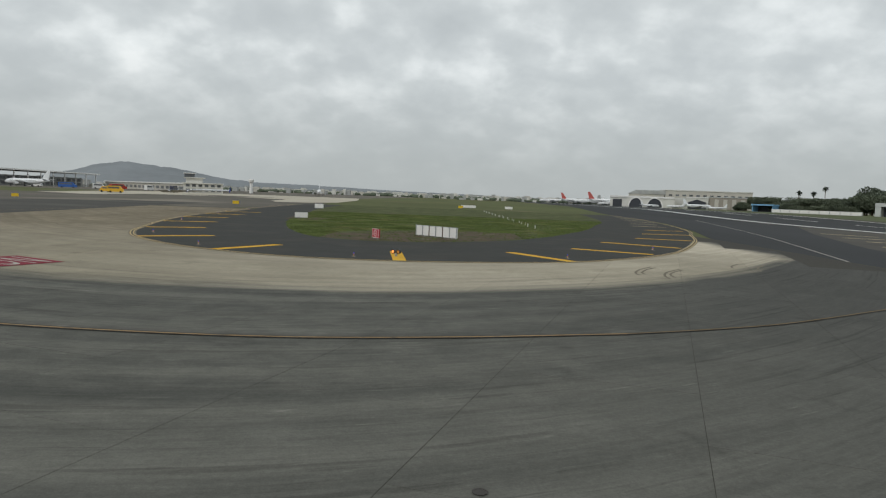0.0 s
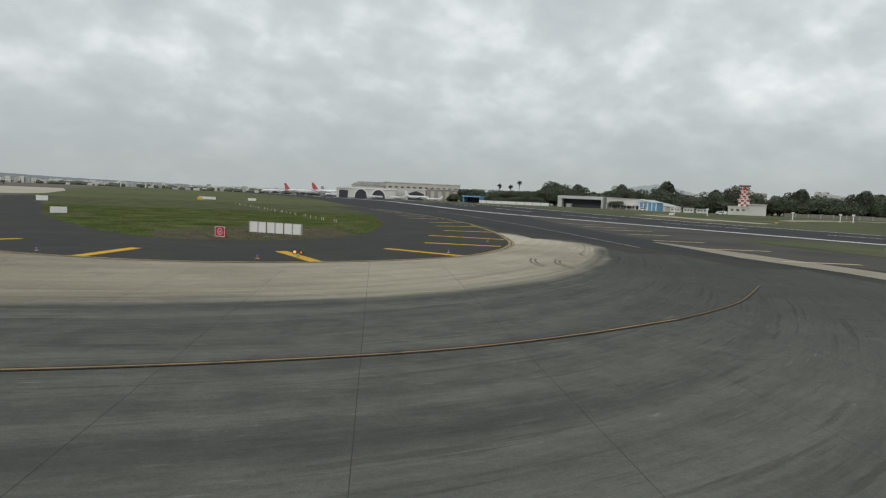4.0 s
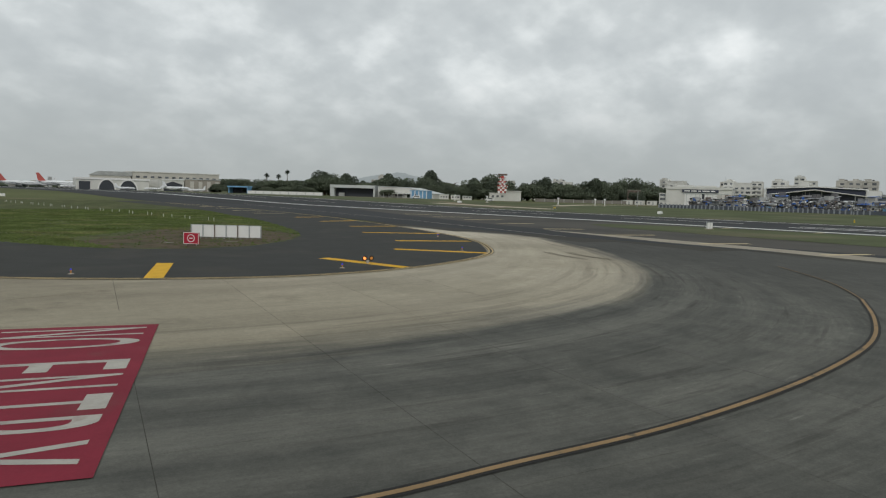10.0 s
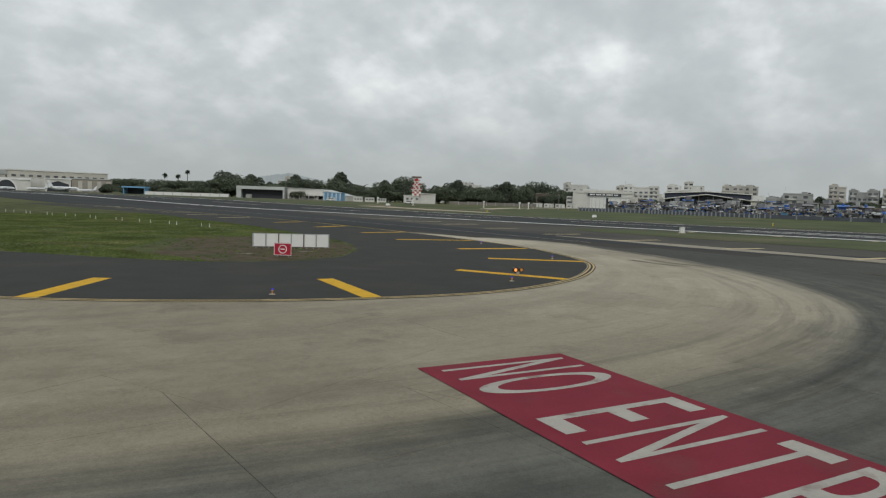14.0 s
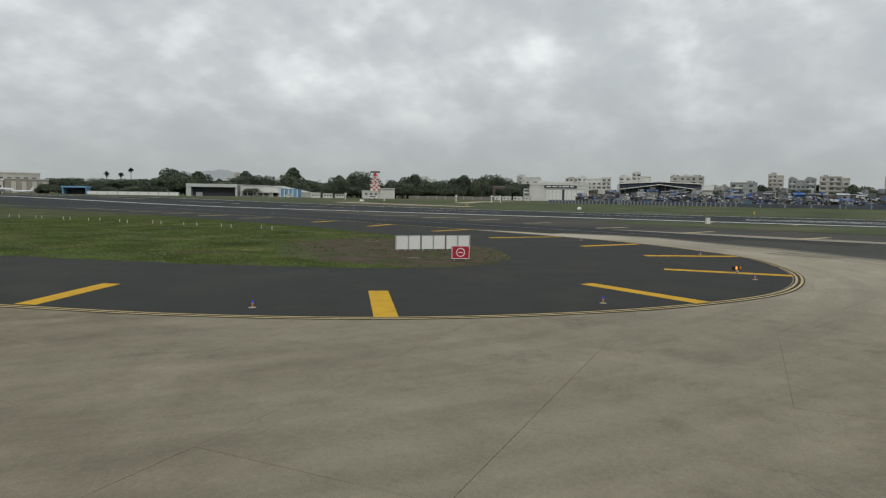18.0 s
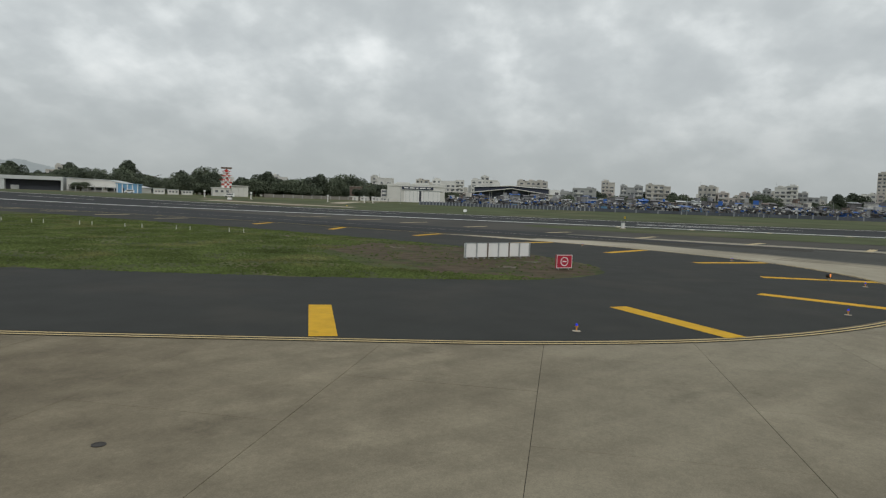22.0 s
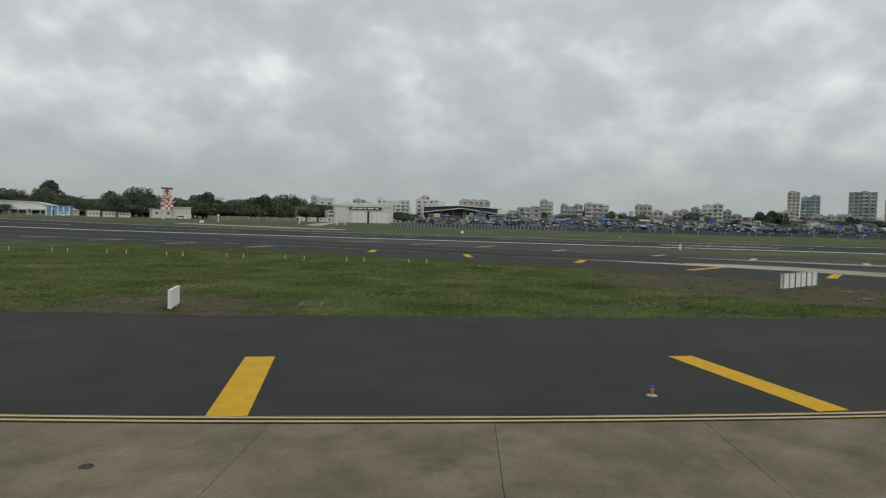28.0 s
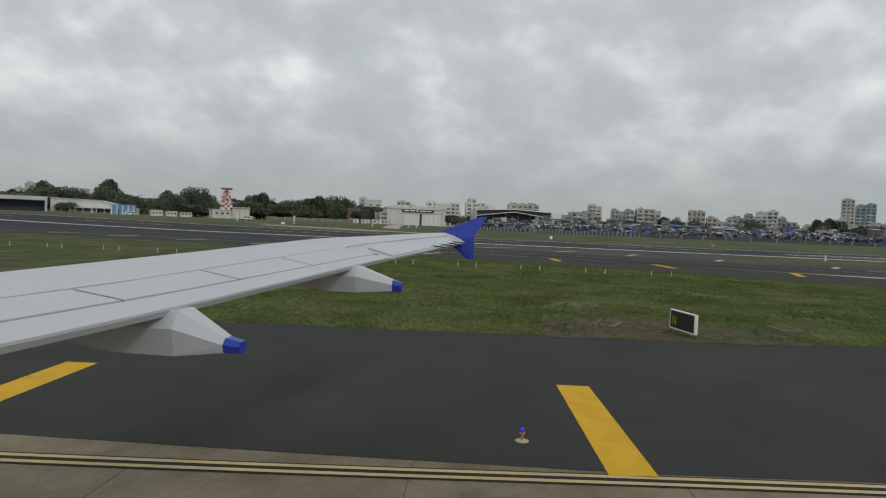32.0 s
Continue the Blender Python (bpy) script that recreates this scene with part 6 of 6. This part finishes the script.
# ---- town and hills on the horizon ----
def town(name, arcs, seed, label):
    r = random.Random(seed)
    bm = bmesh.new()
    mats_ = [M_WALLW, M_BEIGE, M_GREY, M_LEAFD, M_LEAF, M_LEAFD]
    for a0, a1, d0, d1, n_, hmax in arcs:
        for _ in range(n_):
            a, d = radians(r.uniform(a0, a1)), r.uniform(d0, d1)
            x, y = -20 - math.sin(a) * d, 30 + math.cos(a) * d
            mi = r.choices(range(6), (3, 3, 3, 5, 3, 5))[0]
            w = r.uniform(2.6, 7.5) * d / 900
            h = (r.uniform(0.3, 1) ** 2 * hmax if mi < 3 else r.uniform(0.25, 0.6) * hmax)
            c, s = math.cos(a), math.sin(a)
            if mi < 3:
                box(bm, x - w / 2, y - w / 2, 0, x + w / 2, y + w / 2, 1.7 + h, mi)
            else:
                rr = w * 0.8
                lathe(bm, [(rr * 0.8, 1.0), (rr, 1.7 + h * 0.45), (rr * 0.7, 1.7 + h * 0.85), (rr * 0.2, 1.7 + h)], 7, (x, y), mi)
    return tagged(part(name, bm, mats_), label, "town", kind="stuff")


town("distant_town", [(-14, 24, 800, 1900, 3400, 7.5), (24, 42, 520, 1100, 600, 6), (-14, -2, 640, 1000, 220, 6), (-38, -14, 640, 1200, 260, 10)], 4, "hazy distant town with low houses and trees")
town("distant_town_east", [(-128, -38, 560, 1300, 1100, 20)], 9, "crowded distant town blocks beyond the fence")


def ridge(name, points, d, label, material):
    """A long hill: azimuth in degrees to the left of north, height in metres."""
    bm = bmesh.new()
    az = np.linspace(points[0][0], points[-1][0], 260)
    hs = np.interp(az, [p[0] for p in points], [p[1] for p in points])
    last = None
    for k, (a, h) in enumerate(zip(az, hs)):
        h = h * (1 + 0.05 * noise.noise((a * 0.9, 0, 0)) + 0.03 * noise.noise((a * 3.1, 2, 0))) + 2.6 * noise.noise((a * 7.0, 5, 0)) + 1.6 * noise.noise((a * 17.0, 9, 0))
        row = []
        for dd, f_ in ((d - 500, 0.0), (d - 260, 0.55), (d, 1.0), (d + 400, 0.0)):
            row.append(bm.verts.new((-math.sin(radians(a)) * dd, math.cos(radians(a)) * dd, h * f_)))
        if last:
            for j in range(3):
                bm.faces.new((last[j], last[j + 1], row[j + 1], row[j]))
        last = row
    bmesh.ops.recalc_face_normals(bm, faces=bm.faces[:])
    return tagged(part(name, bm, material, smooth=True), label, "hill", kind="structure")


# both ridges wear the haze in their material colour
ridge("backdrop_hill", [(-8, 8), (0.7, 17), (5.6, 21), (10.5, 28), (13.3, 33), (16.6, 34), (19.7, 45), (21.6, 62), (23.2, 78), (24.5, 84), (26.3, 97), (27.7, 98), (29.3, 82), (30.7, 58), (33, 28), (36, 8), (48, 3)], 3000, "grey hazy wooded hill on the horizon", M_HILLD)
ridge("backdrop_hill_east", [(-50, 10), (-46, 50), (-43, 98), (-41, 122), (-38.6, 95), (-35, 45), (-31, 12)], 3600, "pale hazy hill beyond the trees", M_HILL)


# ---- the airliner's own wing, as it stands at the end of the taxi run ----
M_WING = mat("wing_paint", (0.475, 0.49, 0.515), 0.38, 0.05, 0.8, 6, 0.02, stain=((0.47, 0.48, 0.50), 0.5, 0.6))
M_WINGB = mat("royal_blue_paint", (0.025, 0.045, 0.36), 0.35, 0.06, 1, 8, 0.0)
M_SEAM = mat("panel_seam", (0.03, 0.033, 0.038), 0.7, 0.1)


def wing_te(x):
    return 2.36 - (x - 2.6) * 0.0577, float(np.interp(x, (1.2, 2.6, 3.94, 7.53, 14.9), (3.86, 3.872, 3.884, 3.965, 4.08)))


def wing_crest(x):
    return 4.6 - (x - 3) * 0.207, float(np.interp(x, (1.2, 4.68, 7.4, 10.1, 14.9), (3.83, 3.912, 4.045, 4.187, 4.27)))


def wing_top(x, s, lift=0.0):
    (y0, z0), (y1, z1) = wing_te(x), wing_crest(x)
    return (x, y0 + (y1 - y0) * s, z0 + (z1 - z0) * (1 - (1 - s) ** 1.6) + lift)


wing = empty("airplane_wing", pose(-51.331, 116.369, 0), "white airliner wing with closed spoilers, two flap fairings and blue winglet", "airplane wing")
bm = bmesh.new()
rings = []
for x in np.linspace(1.5, 15.0, 28):
    (yc, zc) = wing_crest(x)
    chord = yc - wing_te(x)[0]
    th = 0.42 * (1 - 0.045 * x)
    ring = [wing_top(x, s, -0.014 if s < 0.99 else 0) for s in (0.0, 0.15, 0.3, 0.45, 0.6, 0.75, 0.9, 1.0)]
    ring += [(x, yc + 0.30 * chord, zc - 0.02 * chord), (x, yc + 0.52 * chord, zc - 0.10), (x, yc + 0.60 * chord, zc - 0.20), (x, yc + 0.52 * chord, zc - 0.30)]
    ring += [(x, yc, zc - th - 0.1), (x, wing_te(x)[0] + chord * 0.45, wing_te(x)[1] - th * 0.6), (x, wing_te(x)[0] + 0.02, wing_te(x)[1] - 0.05)]
    rings.append([bm.verts.new(v) for v in ring])
for p, q in zip(rings, rings[1:]):
    for i in range(len(p)):
        j = (i + 1) % len(p)
        bm.faces.new((p[i], p[j], q[j], q[i]))
bm.faces.new(rings[0])
bm.faces.new(rings[-1][::-1])
bmesh.ops.recalc_face_normals(bm, faces=bm.faces[:])
part("wing_box", bm, M_WING, wing)


def wing_panel(name, corners, lift, label="", material=None):
    """A thin panel on the upper surface; corners: span and chord share, going round."""
    bm = bmesh.new()
    (a, b, c, d) = corners
    n = 8
    low, top = [], []
    for i in range(n + 1):
        t = i / n
        x0, s0 = a[0] + (b[0] - a[0]) * t, a[1] + (b[1] - a[1]) * t
        x1, s1 = d[0] + (c[0] - d[0]) * t, d[1] + (c[1] - d[1]) * t
        r_top, r_low = [], []
        for k in range(5):
            u = k / 4
            x, s = x0 + (x1 - x0) * u, s0 + (s1 - s0) * u
            r_top.append(bm.verts.new(wing_top(x, s, lift)))
            r_low.append(bm.verts.new(wing_top(x, s, -0.013)))
        top.append(r_top)
        low.append(r_low)
    for i in range(n):
        for k in range(4):
            bm.faces.new((top[i][k], top[i][k + 1], top[i + 1][k + 1], top[i + 1][k]))
    rim = [top[0], [r[-1] for r in top], top[-1][::-1], [r[0] for r in top][::-1]]
    rimb = [low[0], [r[-1] for r in low], low[-1][::-1], [r[0] for r in low][::-1]]
    for e1, e2 in zip(rim, rimb):
        for i in range(len(e1) - 1):
            bm.faces.new((e1[i], e2[i], e2[i + 1], e1[i + 1]))
    for i in range(n):
        for k in range(4):
            bm.faces.new((low[i][k], low[i + 1][k], low[i + 1][k + 1], low[i][k + 1]))
    bmesh.ops.recalc_face_normals(bm, faces=bm.faces[:])
    return part(name, bm, material or M_WING, wing, label)


# panels run from rear inboard, rear outboard, front outboard, front inboard
CUTS = [((1.55, 0.21), (1.9, 0.51)), ((4.0, 0.205), (4.3, 0.51)), ((5.4, 0.19), (5.76, 0.51)), ((6.85, 0.175), (7.22, 0.515)), ((8.85, 0.165), (9.0, 0.53))]
wing_panel("seam_bed", [(1.56, 0.150), (9.0, 0.150), (9.06, 0.537), (1.95, 0.537)], -0.010, "dark gap between the panels", M_SEAM)
for (r0, f0), (r1, f1) in zip(CUTS, CUTS[1:]):
    wing_panel("spoiler", [(r0[0] + 0.018, r0[1]), (r1[0] - 0.018, r1[1]), (f1[0] - 0.018, f1[1]), (f0[0] + 0.018, f0[1])], 0.010, "closed white spoiler panel")
wing_panel("flap", [(1.55, 0.0), (8.85, 0.0), (8.8, 0.158), (1.55, 0.203)], 0.004, "retracted white flap")
wing_panel("aileron", [(9.1, 0.02), (13.7, 0.06), (13.7, 0.44), (9.4, 0.38)], 0.006, "white aileron")
wing_panel("fixed_panel", [(1.9, 0.522), (14.4, 0.55), (14.6, 0.80), (2.2, 0.70)], 0.008)
for x in (11.9, 12.6, 13.3, 14.0):
    bm = bmesh.new()
    y, z = wing_te(x)
    tube(bm, (x, y + 0.15, z + 0.03), (x + 0.03, y - 0.16, z + 0.01), 0.018, 0.01, 6)
    part("static_wick", bm, M_SEAM, wing)
for X, tail, deep, size in ((3.95, 1.85, 3.57, 1.0), (7.4, 1.54, 3.64, 0.85)):
    te_y, te_z = wing_te(X)
    bm = bmesh.new()
    rings = []
    for y, zt_, zb, hw in ((te_y + 1.5, te_z - 0.05, te_z - 0.12, 0.04), (te_y + 0.9, te_z - 0.05, deep + 0.06, 0.13), (te_y + 0.35, te_z - 0.02, deep, 0.17), (te_y - 0.05, te_z - 0.01, deep, 0.17), (tail + 0.085, te_z - 0.175 * size, deep + 0.03, 0.085)):
        rings.append([bm.verts.new(v) for v in ((X - hw * 0.55, y, zt_), (X + hw * 0.55, y, zt_), (X + hw, y, zt_ * 0.65 + zb * 0.35), (X + hw * 0.8, y, zb + 0.02), (X, y, zb), (X - hw * 0.8, y, zb + 0.02), (X - hw, y, zt_ * 0.65 + zb * 0.35))])
    last = [v.co.copy() for v in rings[-1]]
    for p, q in zip(rings, rings[1:]):
        for i in range(7):
            bm.faces.new((p[i], p[(i + 1) % 7], q[(i + 1) % 7], q[i]))
    bm.faces.new(rings[0])
    bm.faces.new(rings[-1][::-1])
    bmesh.ops.recalc_face_normals(bm, faces=bm.faces[:])
    f_ = part("flap_fairing", bm, M_WING, wing, "pale canoe-shaped flap track fairing")
    bm = bmesh.new()
    a = [bm.verts.new(v) for v in last]
    mid = sum(last, Vector()) / 7
    b_ = [bm.verts.new((mid.x + (v.x - mid.x) * 0.72, v.y - 0.10, mid.z + (v.z - mid.z) * 0.74 - 0.008)) for v in last]
    for i in range(7):
        bm.faces.new((a[i], a[(i + 1) % 7], b_[(i + 1) % 7], b_[i]))
    bm.faces.new(b_)
    bmesh.ops.recalc_face_normals(bm, faces=bm.faces[:])
    part("tip_cap", bm, M_WINGB, f_, "royal blue end cap")
bm = bmesh.new()
outline = [(2.27, 4.27, 15.02), (1.42, 4.64, 15.30), (1.18, 4.68, 15.34), (1.45, 4.22, 15.08), (1.43, 3.67, 15.02), (1.60, 3.68, 15.02), (2.1, 4.10, 15.02)]
va = [bm.verts.new((x, y, z)) for y, z, x in outline]
vb = [bm.verts.new((x + 0.05, y, z)) for y, z, x in outline]
bm.faces.new(va)
bm.faces.new(vb[::-1])
for i in range(7):
    bm.faces.new((va[i], vb[i], vb[(i + 1) % 7], va[(i + 1) % 7]))
bmesh.ops.recalc_face_normals(bm, faces=bm.faces[:])
part("winglet", bm, M_WINGB, wing, "royal blue arrow-shaped winglet")


# ---- concrete slabs of the taxiway ----
under = bmesh.new()
f = under.faces.new([under.verts.new(c) for c in ((-95, -55, -0.014), (39.3, -55, -0.014), (39.3, 155, -0.014), (-95, 155, -0.014))])
taxiway = tagged(part("taxiway", under, M_JOINT), "old concrete taxiway of large slabs, dark with rubber in the bend", "taxiway", kind="structure")


def slab_mesh(bm, x0, y0, w, d, z):
    g, c = 0.005, 0.005
    lo = [bm.verts.new((x0 + a, y0 + b, z - 0.03)) for a, b in ((g, g), (w - g, g), (w - g, d - g), (g, d - g))]
    mid = [bm.verts.new((x0 + a, y0 + b, z - 0.006)) for a, b in ((g, g), (w - g, g), (w - g, d - g), (g, d - g))]
    hi = [bm.verts.new((x0 + a, y0 + b, z)) for a, b in ((g + c, g + c), (w - g - c, g + c), (w - g - c, d - g - c), (g + c, d - g - c))]
    bm.faces.new(hi)
    for i in range(4):
        j = (i + 1) % 4
        bm.faces.new((lo[i], lo[j], mid[j], mid[i]))
        bm.faces.new((mid[i], mid[j], hi[j], hi[i]))


W, D = 7.5, 4.9
bm = bmesh.new()
slab_mesh(bm, 0, 0, W, D, 0)
proto = bpy.data.meshes.new("slab")
bm.to_mesh(proto)
bm.free()
proto.materials.append(M_PAVE)
rest = bmesh.new()
rs2 = random.Random(3)
made = 0


def on_straight(x, y):
    """The slabs of the straight lie square to it; those of the bend point towards the exit taxiway."""
    return x < -16 and y > 38 - 0.5 * (x + 20)


def lay_slabs(turn, x0, y0, columns, rows, z, near, wanted):
    """Slabs in rows that run along the turned x axis, every second row shifted by half a slab."""
    global made
    c, s = math.cos(radians(turn)), math.sin(radians(turn))
    for j in range(*rows):
        for i in range(*columns):
            u, v = x0 + i * W + (3.6 if j % 2 else 0.0), y0 + j * D
            corners = [(c * (u + a) - s * (v + b), s * (u + a) + c * (v + b)) for a, b in ((0, 0), (W, 0), (W, D), (0, D))]
            cx, cy = sum(p[0] for p in corners) / 4, sum(p[1] for p in corners) / 4
            if not (-92 < cx < 35.5 and -52 < cy < 152) or not wanted(cx, cy):
                continue
            # slabs wholly under the island's asphalt are left out
            if all(inside(*p, edge) for p in corners):
                continue
            dz = z + rs2.uniform(-0.003, 0.002)
            if near(cx, cy) and made < 300:
                ob = new("slab", proto)
                ob.location, ob.rotation_euler = (*corners[0], dz), (0, 0, radians(turn))
                ob.parent = taxiway
                made += 1
            else:
                first = len(rest.verts)
                slab_mesh(rest, u, v, W, D, dz)
                rest.verts.ensure_lookup_table()
                for k in range(first, len(rest.verts)):
                    p = rest.verts[k].co
                    p.x, p.y = c * p.x - s * p.y, s * p.x + c * p.y


lay_slabs(4.3, -31.3, 3.49, (-9, 7), (-2, 32), 0.0, lambda x, y: -50 < x and y < 128, on_straight)
lay_slabs(72.5, 1.2, -0.28, (-20, 26), (-26, 34), -0.008, lambda x, y: -42 < x < 24 and 4 < y < 48, lambda x, y: not on_straight(x + 10, y - 10))
tagged(part("slab_field", rest, M_PAVE, taxiway), "outlying concrete slabs", kind="stuff")
